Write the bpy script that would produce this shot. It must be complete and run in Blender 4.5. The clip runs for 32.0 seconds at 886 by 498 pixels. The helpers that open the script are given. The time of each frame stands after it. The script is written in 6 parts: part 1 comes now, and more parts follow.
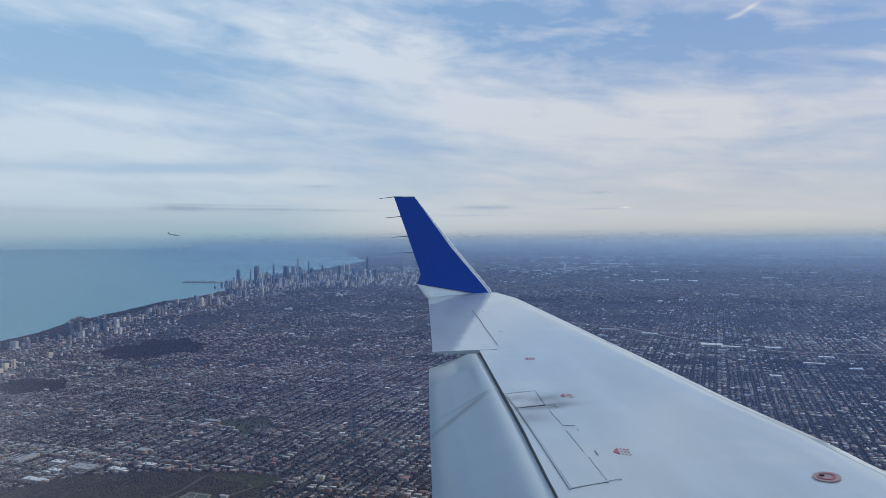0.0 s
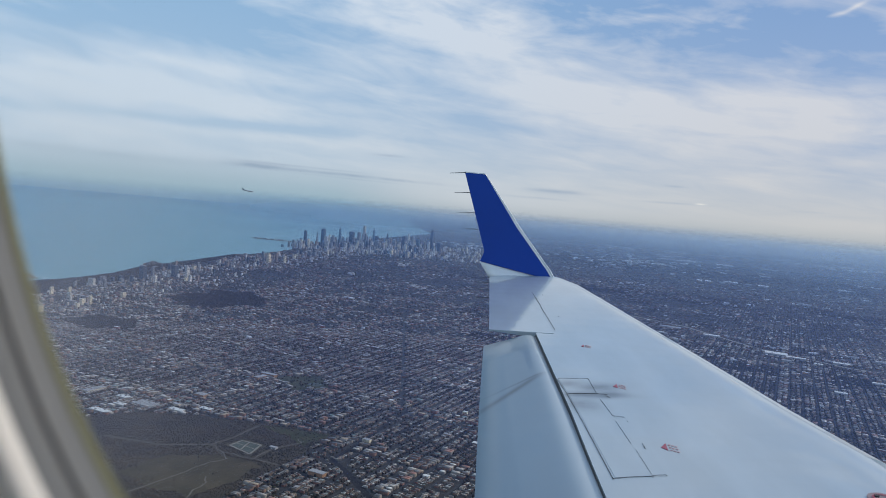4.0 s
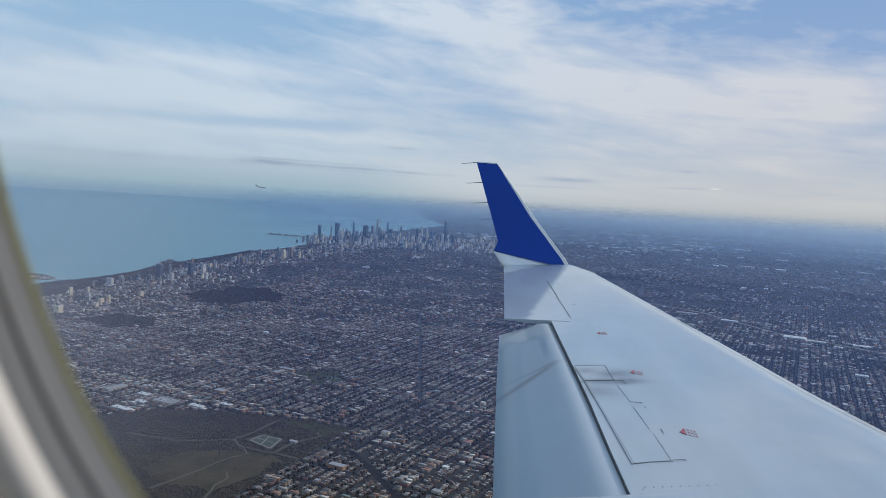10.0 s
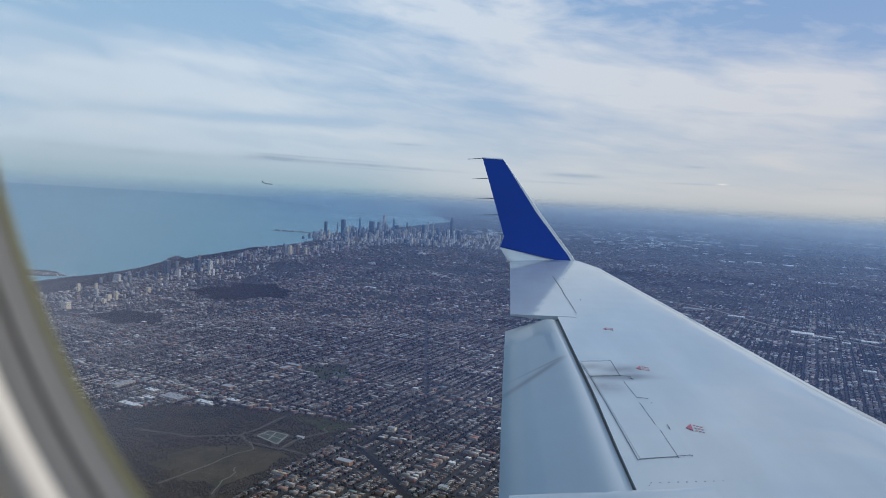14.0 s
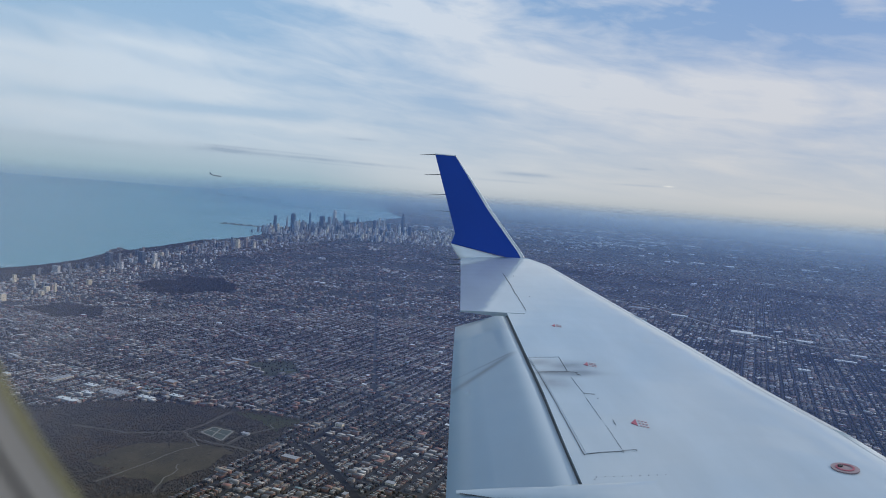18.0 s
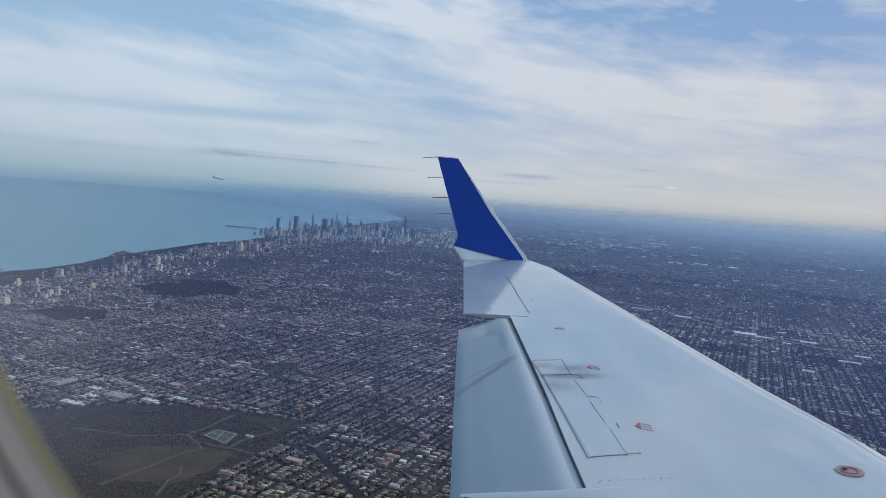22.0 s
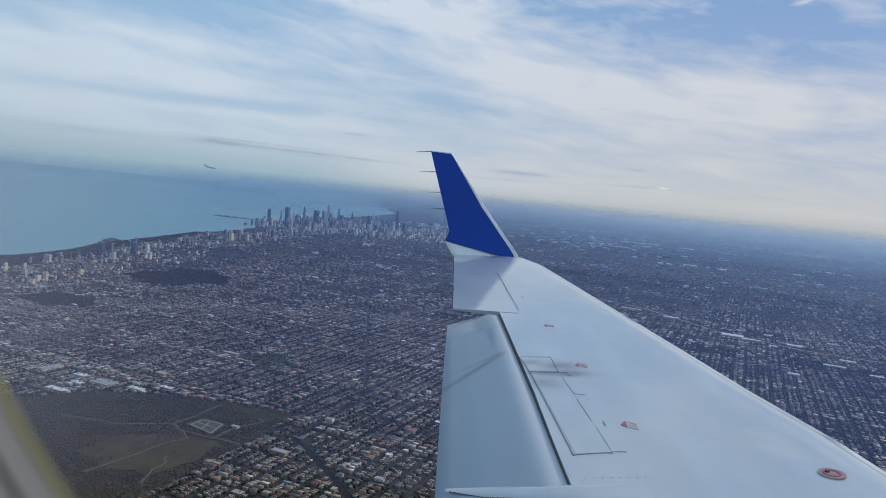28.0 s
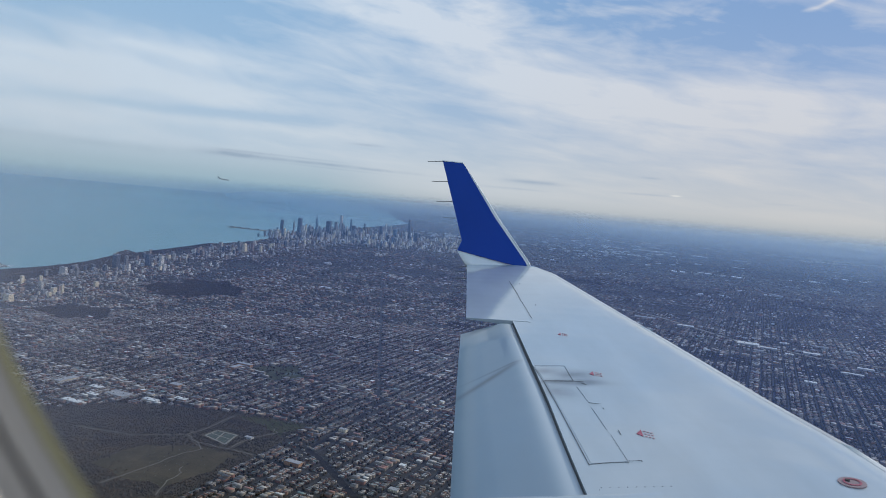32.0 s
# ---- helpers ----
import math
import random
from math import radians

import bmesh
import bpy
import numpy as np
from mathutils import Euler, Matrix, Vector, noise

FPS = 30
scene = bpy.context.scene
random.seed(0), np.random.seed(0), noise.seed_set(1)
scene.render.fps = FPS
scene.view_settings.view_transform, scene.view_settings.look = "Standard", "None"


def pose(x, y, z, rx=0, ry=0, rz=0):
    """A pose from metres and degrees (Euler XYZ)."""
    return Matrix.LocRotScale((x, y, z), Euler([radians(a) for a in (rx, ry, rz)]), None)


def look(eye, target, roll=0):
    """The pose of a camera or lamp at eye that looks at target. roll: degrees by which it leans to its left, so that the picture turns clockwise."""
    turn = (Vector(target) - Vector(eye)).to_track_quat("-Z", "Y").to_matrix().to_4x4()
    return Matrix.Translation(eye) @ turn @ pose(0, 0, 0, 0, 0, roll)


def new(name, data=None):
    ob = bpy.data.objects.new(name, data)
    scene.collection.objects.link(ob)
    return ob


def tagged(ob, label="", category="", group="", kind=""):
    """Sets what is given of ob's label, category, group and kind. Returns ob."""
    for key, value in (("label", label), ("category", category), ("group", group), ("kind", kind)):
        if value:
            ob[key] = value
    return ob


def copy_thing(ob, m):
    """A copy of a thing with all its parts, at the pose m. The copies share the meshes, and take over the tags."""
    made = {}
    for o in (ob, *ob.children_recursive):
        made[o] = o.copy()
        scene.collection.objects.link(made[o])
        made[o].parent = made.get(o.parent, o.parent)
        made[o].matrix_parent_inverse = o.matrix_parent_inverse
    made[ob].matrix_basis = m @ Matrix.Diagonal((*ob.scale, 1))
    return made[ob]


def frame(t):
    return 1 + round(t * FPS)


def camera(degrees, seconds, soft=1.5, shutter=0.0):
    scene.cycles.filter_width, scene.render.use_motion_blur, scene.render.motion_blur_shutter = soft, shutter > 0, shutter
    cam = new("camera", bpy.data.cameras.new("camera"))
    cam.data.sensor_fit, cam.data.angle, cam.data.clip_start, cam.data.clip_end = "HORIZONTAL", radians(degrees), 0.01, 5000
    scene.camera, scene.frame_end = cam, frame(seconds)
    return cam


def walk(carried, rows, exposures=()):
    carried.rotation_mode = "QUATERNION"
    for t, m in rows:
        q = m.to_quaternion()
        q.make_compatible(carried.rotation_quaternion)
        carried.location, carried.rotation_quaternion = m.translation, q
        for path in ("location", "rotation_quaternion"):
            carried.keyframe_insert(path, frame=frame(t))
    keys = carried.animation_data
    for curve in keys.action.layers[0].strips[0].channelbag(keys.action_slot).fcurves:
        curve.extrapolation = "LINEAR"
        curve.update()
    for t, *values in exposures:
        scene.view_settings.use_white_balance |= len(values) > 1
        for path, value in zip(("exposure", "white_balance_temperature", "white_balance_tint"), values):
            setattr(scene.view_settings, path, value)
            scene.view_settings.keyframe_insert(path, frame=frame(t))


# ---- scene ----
# ---- camera ----
EYE = 80.0
cam = camera(62.3, 32.0, soft=0.85)
cam.data.dof.use_dof = True
cam.data.dof.focus_distance = 16.0
cam.data.dof.aperture_fstop = 6.0
# seconds, x, y, z from the middle eye, yaw, pitch, roll
ROWS = [
    (0.0, 0.0088, 0.0182, 0.0226, -4.339, -1.600, -2.016),
    (0.5, 0.0075, 0.0156, 0.0188, -5.091, -3.311, -2.004),
    (1.0, 0.0048, 0.0099, 0.0124, -3.904, -2.309, -0.031),
    (1.5, 0.0042, -0.0008, 0.0128, -2.055, -2.088, 1.058),
    (2.0, 0.0011, -0.0060, 0.0162, -1.106, -2.959, 1.756),
    (2.5, 0.0009, -0.0118, 0.0132, -0.582, -3.269, 2.722),
    (4.5, -0.0010, -0.0167, 0.0192, 1.223, -3.456, 2.763),
    (5.0, 0.0015, -0.0181, 0.0194, 2.088, -3.319, 2.186),
    (5.5, 0.0015, -0.0179, 0.0192, 2.657, -4.028, 2.337),
    (6.0, -0.0000, -0.0170, 0.0171, 2.726, -4.430, 2.380),
    (6.5, 0.0002, -0.0170, 0.0182, 2.626, -4.568, 2.165),
    (7.0, 0.0028, -0.0178, 0.0173, 2.504, -4.182, 2.156),
    (7.5, 0.0050, -0.0192, 0.0148, 2.582, -4.486, 2.021),
    (8.0, 0.0049, -0.0168, 0.0133, 2.336, -4.302, 1.919),
    (8.5, 0.0051, -0.0151, 0.0141, 2.183, -4.214, 1.845),
    (9.0, 0.0060, -0.0147, 0.0115, 1.938, -4.318, 1.718),
    (9.5, 0.0067, -0.0145, 0.0070, 1.666, -4.100, 1.724),
    (10.0, 0.0051, -0.0110, 0.0073, 1.738, -4.138, 1.770),
    (10.5, 0.0096, -0.0140, 0.0043, 1.830, -4.094, 1.578),
    (11.0, 0.0072, -0.0111, 0.0069, 1.899, -4.402, 1.393),
    (11.5, 0.0066, -0.0144, 0.0038, 1.991, -4.394, 1.167),
    (12.0, 0.0036, -0.0123, 0.0084, 2.161, -3.947, 1.476),
    (12.5, 0.0060, -0.0098, 0.0104, 2.405, -4.250, 1.978),
    (13.0, 0.0071, -0.0079, 0.0075, 2.384, -4.527, 1.860),
    (13.5, 0.0083, -0.0084, 0.0056, 2.229, -4.488, 1.619),
    (15.5, 0.0003, 0.0009, 0.0029, 1.185, -4.248, 2.744),
    (16.0, 0.0026, 0.0025, -0.0006, 0.017, -3.924, 3.022),
    (16.5, 0.0047, 0.0046, -0.0074, -0.783, -4.263, 2.837),
    (17.0, 0.0064, 0.0071, -0.0055, -1.590, -4.521, 2.796),
    (17.5, 0.0060, 0.0073, -0.0090, -1.715, -4.898, 2.735),
    (18.0, 0.0047, 0.0069, -0.0058, -1.657, -4.581, 2.893),
    (18.5, 0.0022, 0.0075, -0.0050, -1.492, -4.522, 2.888),
    (19.0, 0.0038, 0.0044, -0.0033, -1.181, -4.885, 2.871),
    (19.5, 0.0051, 0.0040, -0.0062, -1.221, -4.585, 2.710),
    (20.0, 0.0048, 0.0110, -0.0026, -1.251, -4.754, 2.680),
    (20.5, 0.0021, 0.0089, 0.0016, -1.268, -4.674, 2.845),
    (21.0, 0.0030, 0.0038, 0.0022, -1.245, -4.764, 2.598),
    (21.5, 0.0000, 0.0060, 0.0021, -1.427, -4.498, 2.710),
    (22.0, 0.0029, 0.0038, 0.0024, -1.429, -4.433, 2.672),
    (22.5, 0.0036, 0.0063, 0.0042, -1.370, -4.331, 2.669),
    (23.0, 0.0024, 0.0032, 0.0076, -1.256, -4.259, 2.675),
    (23.5, 0.0025, 0.0049, 0.0051, -1.177, -4.462, 2.962),
    (24.0, 0.0018, 0.0054, 0.0004, -1.103, -4.256, 3.226),
    (24.5, 0.0001, 0.0036, -0.0019, -1.034, -4.198, 3.552),
    (25.0, -0.0012, 0.0058, 0.0010, -1.054, -4.246, 3.784),
    (25.5, -0.0023, 0.0054, 0.0062, -1.127, -4.466, 3.997),
    (26.0, 0.0004, 0.0056, 0.0017, -1.709, -4.709, 4.167),
    (26.5, 0.0024, 0.0024, -0.0029, -2.360, -4.776, 4.087),
    (28.5, 0.0017, 0.0073, 0.0022, -1.966, -4.794, 4.114),
    (29.0, -0.0016, 0.0098, -0.0007, -1.510, -4.995, 3.789),
    (29.5, -0.0032, 0.0059, -0.0016, -1.535, -4.545, 3.586),
    (30.0, -0.0022, 0.0029, -0.0013, -1.194, -4.630, 3.507),
    (30.5, -0.0010, -0.0010, -0.0022, -1.052, -4.631, 3.435),
    (31.0, -0.0004, -0.0004, -0.0001, -1.026, -4.312, 3.520),
    (31.5, 0.0003, 0.0018, -0.0040, -1.074, -4.020, 3.547),
    (32.0, -0.0001, 0.0066, -0.0023, -1.147, -4.096, 3.616),
]
# the aircraft banks a little: the eye, the window and the wing lean together about the line of sight to the skyline
BANK = Matrix.Translation((0, 0, EYE)) @ Matrix.Rotation(radians(-1.6), 4, Vector((math.sin(radians(-12)), math.cos(radians(-12)), 0))) @ Matrix.Translation((0, 0, -EYE))
walk(cam, [(t, BANK @ pose(x, y, EYE + z, 90 + pitch, 0, yaw) @ pose(0, 0, 0, 0, 0, roll)) for t, x, y, z, yaw, pitch, roll in ROWS])

# ---- sky and sun ----
SUN_EL, SUN_AZ = 25.0, 68.0
world = bpy.data.worlds.new("sky")
scene.world = world
world.use_nodes = True
wt = world.node_tree
wt.nodes.clear()


def wmath(op, a, b=None, c=None, clamp=False):
    nd = wt.nodes.new("ShaderNodeMath")
    nd.operation, nd.use_clamp = op, clamp
    for k, v in enumerate((a, b, c)):
        if v is None:
            continue
        if isinstance(v, (int, float)):
            nd.inputs[k].default_value = v
        else:
            wt.links.new(v, nd.inputs[k])
    return nd.outputs[0]


def wmix(fac, a, b):
    nd = wt.nodes.new("ShaderNodeMixRGB")
    for k, v in enumerate((fac, a, b)):
        if isinstance(v, (int, float)):
            nd.inputs[k].default_value = v
        elif isinstance(v, tuple):
            nd.inputs[k].default_value = (*v, 1)
        else:
            wt.links.new(v, nd.inputs[k])
    return nd.outputs[0]


sky = wt.nodes.new("ShaderNodeTexSky")
sky.sky_type, sky.sun_disc = "NISHITA", False
sky.sun_elevation, sky.sun_rotation = radians(SUN_EL), radians(SUN_AZ)
sky.altitude, sky.air_density, sky.dust_density, sky.ozone_density = 800, 1.0, 0.6, 2.0
blue = wt.nodes.new("ShaderNodeMixRGB")
blue.blend_type = "MULTIPLY"
blue.inputs[0].default_value = 1
blue.inputs[2].default_value = (0.040, 0.052, 0.078, 1)
wt.links.new(sky.outputs[0], blue.inputs[1])
way = wt.nodes.new("ShaderNodeTexCoord").outputs["Generated"]
sep = wt.nodes.new("ShaderNodeSeparateXYZ")
wt.links.new(way, sep.inputs[0])
AZ = wmath("MULTIPLY", wmath("ARCTAN2", sep.outputs[0], sep.outputs[1]), 57.2958)
EL = wmath("MULTIPLY", wmath("ARCSINE", sep.outputs[2]), 57.2958)


def cloud_noise(su, sv, tilt, scale, detail, seed):
    """Streaky noise over azimuth and elevation; the bands get flatter towards the horizon."""
    lift = wmath("POWER", wmath("MAXIMUM", EL, 0.2), 0.72)
    u = wmath("MULTIPLY", AZ, su)
    v = wmath("ADD", wmath("MULTIPLY", lift, sv), wmath("MULTIPLY", AZ, tilt))
    comb = wt.nodes.new("ShaderNodeCombineXYZ")
    comb.inputs[2].default_value = seed
    wt.links.new(u, comb.inputs[0])
    wt.links.new(v, comb.inputs[1])
    nz = wt.nodes.new("ShaderNodeTexNoise")
    nz.inputs["Scale"].default_value, nz.inputs["Detail"].default_value = scale, detail
    nz.inputs["Roughness"].default_value, nz.inputs["Distortion"].default_value = 0.52, 0.5
    wt.links.new(comb.outputs[0], nz.inputs["Vector"])
    return nz.outputs["Fac"]


def blob(az, el, wa, we, slope=0.0, power=1.0):
    """A soft patch of sky, wa by we degrees, that falls by slope to its right."""
    da = wmath("SUBTRACT", AZ, az)
    de = wmath("ADD", wmath("SUBTRACT", EL, el), wmath("MULTIPLY", da, slope))
    r = wmath("ADD", wmath("POWER", wmath("ABSOLUTE", wmath("DIVIDE", da, wa)), 2), wmath("POWER", wmath("ABSOLUTE", wmath("DIVIDE", de, we)), 2))
    return wmath("POWER", 2.718, wmath("MULTIPLY", r, -power))


def total(parts):
    acc = parts[0]
    for p in parts[1:]:
        acc = wmath("ADD", acc, p)
    return acc


band = cloud_noise(0.030, 0.30, 0.010, 1.0, 5.0, 3.1)
fine = cloud_noise(0.10, 0.75, 0.030, 1.0, 9.0, 7.7)
wisp = cloud_noise(0.16, 2.0, 0.085, 1.0, 10.0, 5.5)
puff = cloud_noise(0.20, 1.5, 0.02, 1.0, 9.0, 2.2)
cover = wmath("ADD", wmath("MULTIPLY", wmath("SUBTRACT", band, 0.5), 0.9), wmath("MULTIPLY", wmath("MULTIPLY", wmath("SUBTRACT", puff, 0.5), blob(5, 14.5, 22, 3.4)), 1.9))
cover = wmath("ADD", cover, wmath("MULTIPLY", wmath("SUBTRACT", fine, 0.5), 1.5))
cover = wmath("ADD", cover, wmath("MULTIPLY", wmath("SUBTRACT", wisp, 0.5), 1.15))
# open blue patches and thicker sheets of cloud: weight, azimuth, elevation, half-widths, fall to the right
add = total([wmath("MULTIPLY", blob(*b), k) for k, b in (
    (-0.58, (24.0, 14.0, 13, 2.6, 0.04)), (-0.50, (-20.5, 12.6, 10, 2.0, 0.06)), (-0.35, (5.5, 16.6, 6, 1.3, 0.0)), (0.40, (0.5, 12.6, 8, 2.4, 0.22)),
    (0.42, (21.0, 8.6, 17, 2.4, 0.0)), (0.38, (-24, 7.3, 10, 1.0, 0.08)), (-0.62, (-18, 4.95, 12, 0.42, -0.022)), (0.34, (-10, 4.2, 11, 0.35, 0.0)), (0.36, (-22, 6.35, 9, 0.5, 0.02)),
    (-0.26, (-6, 9.4, 11, 1.0, 0.10)), (-0.44, (-8.5, 7.7, 9, 0.55, 0.055)), (-0.34, (-24, 11.2, 9, 1.3, 0.05)), (-0.16, (-27, 10.0, 8, 1.0, 0.05)), (0.26, (-17, 8.6, 9, 0.5, 0.09)), (-0.22, (4.5, 6.6, 7, 0.5, 0.05)),
    (0.5, (27.0, 15.6, 0.7, 0.16, -0.5)), (0.45, (26.0, 15.2, 0.5, 0.14, -0.2)), (0.35, (12.5, 15.0, 2.6, 0.45, -0.05)))])
cover = wmath("ADD", wmath("MULTIPLY", wmath("ADD", cover, add), 1.22), 0.50, clamp=True)
# the milky air low over the horizon
low = wmath("POWER", 2.718, wmath("MULTIPLY", wmath("MAXIMUM", EL, 0.0), -0.125))
warm = wmath("POWER", 2.718, wmath("MULTIPLY", wmath("POWER", wmath("DIVIDE", wmath("SUBTRACT", AZ, 30), 34), 2), -1))
white = wmix(warm, (0.61, 0.73, 0.865), (0.69, 0.715, 0.785))
milk = wmix(warm, (0.548, 0.632, 0.702), (0.562, 0.572, 0.575))
deep = wmix(0.75, blue.outputs[0], wmix(warm, (0.29, 0.545, 0.82), (0.205, 0.385, 0.69)))
tone = wmix(wmath("MULTIPLY", cover, 0.93), deep, white)
tone = wmix(low, tone, milk)
# a flat layer of haze over the lake, with a clear upper edge
layer = wt.nodes.new("ShaderNodeMapRange")
layer.interpolation_type = "SMOOTHSTEP"
for k, val in enumerate((2.2, 1.7, 0.0, 0.36)):
    layer.inputs[k + 1].default_value = val
wt.links.new(EL, layer.inputs[0])
over_lake = wmath("SUBTRACT", 1.0, wmath("MULTIPLY", wmath("ADD", AZ, 13.0), 0.09, clamp=True))
tone = wmix(wmath("MULTIPLY", layer.outputs[0], over_lake), tone, (0.40, 0.51, 0.615))
# thin dark cloud bars far off
ragged = wmath("ADD", wmath("MULTIPLY", cloud_noise(0.35, 3.0, 0.1, 1.0, 6.0, 1.3), 1.6), -0.2, clamp=True)
bars = total([wmath("MULTIPLY", blob(*b), k) for k, b in (
    (1.0, (-15.2, 2.12, 2.6, 0.22, 0.0)), (0.9, (-11.0, 2.0, 6.5, 0.13, 0.01)), (0.7, (-12.5, 2.32, 4.5, 0.07, 0.015)), (0.5, (-8.0, 1.72, 3.5, 0.06, 0.02)), (0.55, (-5.5, 1.95, 4.0, 0.10, 0.02)), (0.5, (-27.0, 1.95, 7.0, 0.22, 0.02)),
    (0.95, (-5.4, 3.75, 1.1, 0.10, 0.0)), (0.95, (8.0, 2.05, 2.3, 0.15, 0.0)), (0.8, (16.5, 3.1, 0.7, 0.08, 0.0)), (0.4, (6.0, 1.45, 2.6, 0.09, 0.0)),
    (0.55, (16.4, 1.85, 2.0, 0.08, -0.01)), (0.6, (25.6, 1.9, 0.9, 0.07, 0.0)))])
bars = wmath("MULTIPLY", wmath("MULTIPLY", bars, ragged), 1.1, clamp=True)
tone = wmix(bars, tone, (0.335, 0.42, 0.535))
tone = wmix(wmath("MULTIPLY", blob(18.4, 1.92, 0.35, 0.06), 0.6), tone, (0.86, 0.85, 0.80))
# thicker air low over lake and land, and below the horizon
thick = wt.nodes.new("ShaderNodeMapRange")
thick.interpolation_type = "SMOOTHSTEP"
for k, val in enumerate((1.2, -1.1, 0.0, 1.0)):
    thick.inputs[k + 1].default_value = val
wt.links.new(EL, thick.inputs[0])
seaward = wt.nodes.new("ShaderNodeMapRange")
seaward.interpolation_type = "SMOOTHSTEP"
for k, val in enumerate((3.0, -1.2, 0.0, 1.0)):
    seaward.inputs[k + 1].default_value = val
wt.links.new(EL, seaward.inputs[0])
landward = wmath("MULTIPLY", wmath("ADD", AZ, 9.0), 0.1, clamp=True)
depth = wmath("ADD", wmath("MULTIPLY", thick.outputs[0], landward), wmath("MULTIPLY", seaward.outputs[0], wmath("SUBTRACT", 1.0, landward)))
tone = wmix(depth, tone, wmix(landward, (0.262, 0.41, 0.50), (0.33, 0.40, 0.465)))
back = wt.nodes.new("ShaderNodeBackground")
back.inputs[1].default_value = 1.0
wt.links.new(tone, back.inputs[0])
wout = wt.nodes.new("ShaderNodeOutputWorld")
wt.links.new(back.outputs[0], wout.inputs[0])

sun = new("sun", bpy.data.lights.new("sun", "SUN"))
sun.data.energy, sun.data.angle, sun.data.color = 2.6, radians(1.2), (1.0, 0.90, 0.76)
S_DIR = Vector((math.sin(radians(SUN_AZ)) * math.cos(radians(SUN_EL)), math.cos(radians(SUN_AZ)) * math.cos(radians(SUN_EL)), math.sin(radians(SUN_EL))))
sun.matrix_world = look((0, 0, EYE + 40), Vector((0, 0, EYE + 40)) - S_DIR)


# ---- materials ----
class Mat:
    """A node material with short ways to add nodes."""

    def __init__(self, name, color=(0.5, 0.5, 0.5), rough=0.5, metal=0.0):
        self.m = bpy.data.materials.new(name)
        self.m.use_nodes = True
        self.t = self.m.node_tree
        self.b = self.t.nodes["Principled BSDF"]
        self.out = self.t.nodes["Material Output"]
        self.b.inputs["Base Color"].default_value = (*color, 1)
        self.b.inputs["Roughness"].default_value = rough
        self.b.inputs["Metallic"].default_value = metal

    def node(self, kind):
        return self.t.nodes.new(kind)

    def link(self, a, b):
        self.t.links.new(a, b)

    def math(self, op, a, b=None, clamp=False):
        nd = self.node("ShaderNodeMath")
        nd.operation, nd.use_clamp = op, clamp
        for k, v in enumerate((a, b)):
            if v is None:
                continue
            if isinstance(v, (int, float)):
                nd.inputs[k].default_value = v
            else:
                self.link(v, nd.inputs[k])
        return nd.outputs[0]

    def noise(self, scale, detail=4.0, stretch=(1, 1, 1), turn=0.0, rough=0.55):
        pos = self.node("ShaderNodeNewGeometry").outputs["Position"]
        mp = self.node("ShaderNodeMapping")
        mp.inputs["Scale"].default_value = stretch
        mp.inputs["Rotation"].default_value = (0, 0, turn)
        self.link(pos, mp.inputs["Vector"])
        nz = self.node("ShaderNodeTexNoise")
        nz.inputs["Scale"].default_value, nz.inputs["Detail"].default_value = scale, detail
        nz.inputs["Roughness"].default_value = rough
        self.link(mp.outputs[0], nz.inputs["Vector"])
        return nz.outputs["Fac"]

    def ramp(self, fac, stops):
        rp = self.node("ShaderNodeValToRGB")
        els = rp.color_ramp.elements
        while len(els) < len(stops):
            els.new(0.5)
        for el, (p, c) in zip(els, stops):
            el.position, el.color = p, (*c, 1)
        self.link(fac, rp.inputs[0])
        return rp.outputs[0]

    def mix(self, fac, a, b, blend="MIX"):
        nd = self.node("ShaderNodeMixRGB")
        nd.blend_type = blend
        for k, v in enumerate((fac, a, b)):
            if isinstance(v, (int, float)):
                nd.inputs[k].default_value = v
            elif isinstance(v, tuple):
                nd.inputs[k].default_value = (*v, 1)
            else:
                self.link(v, nd.inputs[k])
        return nd.outputs[0]

    def color(self, out):
        self.link(out, self.b.inputs["Base Color"])
        return self

    def rough(self, out):
        self.link(out, self.b.inputs["Roughness"])
        return self

    def bump(self, height, strength, dist):
        bp = self.node("ShaderNodeBump")
        bp.inputs["Strength"].default_value, bp.inputs["Distance"].default_value = strength, dist
        self.link(height, bp.inputs["Height"])
        self.link(bp.outputs[0], self.b.inputs["Normal"])
        self.link(bp.outputs[0], self.b.inputs["Coat Normal"])
        return self

    def island(self):
        return self.node("ShaderNodeNewGeometry").outputs["Random Per Island"]

    def each(self):
        return self.node("ShaderNodeObjectInfo").outputs["Random"]


def plain(name, color, rough=0.5, metal=0.0, vary=0.12, scale=3.0):
    """Paint with faint grain at two scales."""
    m = Mat(name, color, rough, metal)
    a, b = m.noise(scale, 5), m.noise(scale * 14, 3)
    dark, light = tuple(c * (1 - vary) for c in color), tuple(min(1, c * (1 + vary)) for c in color)
    c1 = m.mix(a, dark, light)
    m.color(m.mix(m.math("MULTIPLY", b, 0.35), c1, color))
    m.rough(m.math("ADD", m.math("MULTIPLY", a, 0.15), rough - 0.07))
    return m.m


# the aircraft's axes: outboard, forward, and the plane of the wing's upper skin
OUT, FWD = Vector((0.376, 0.926, 0)), Vector((0.926, -0.376, 0))
WN, WD = Vector((-0.06846, -0.02961, 0.99721)), -1.27634
HUB = Vector((0, 0, EYE))


def P(o, a, k=1.0, lift=0.0):
    """A point of the wing: o outboard and a aft of the eye on the skin's plane, k times as far, lifted off the skin."""
    v = OUT * o - FWD * a
    v.z = (WD - WN.x * v.x - WN.y * v.y) / WN.z
    return HUB + v * k + WN * lift


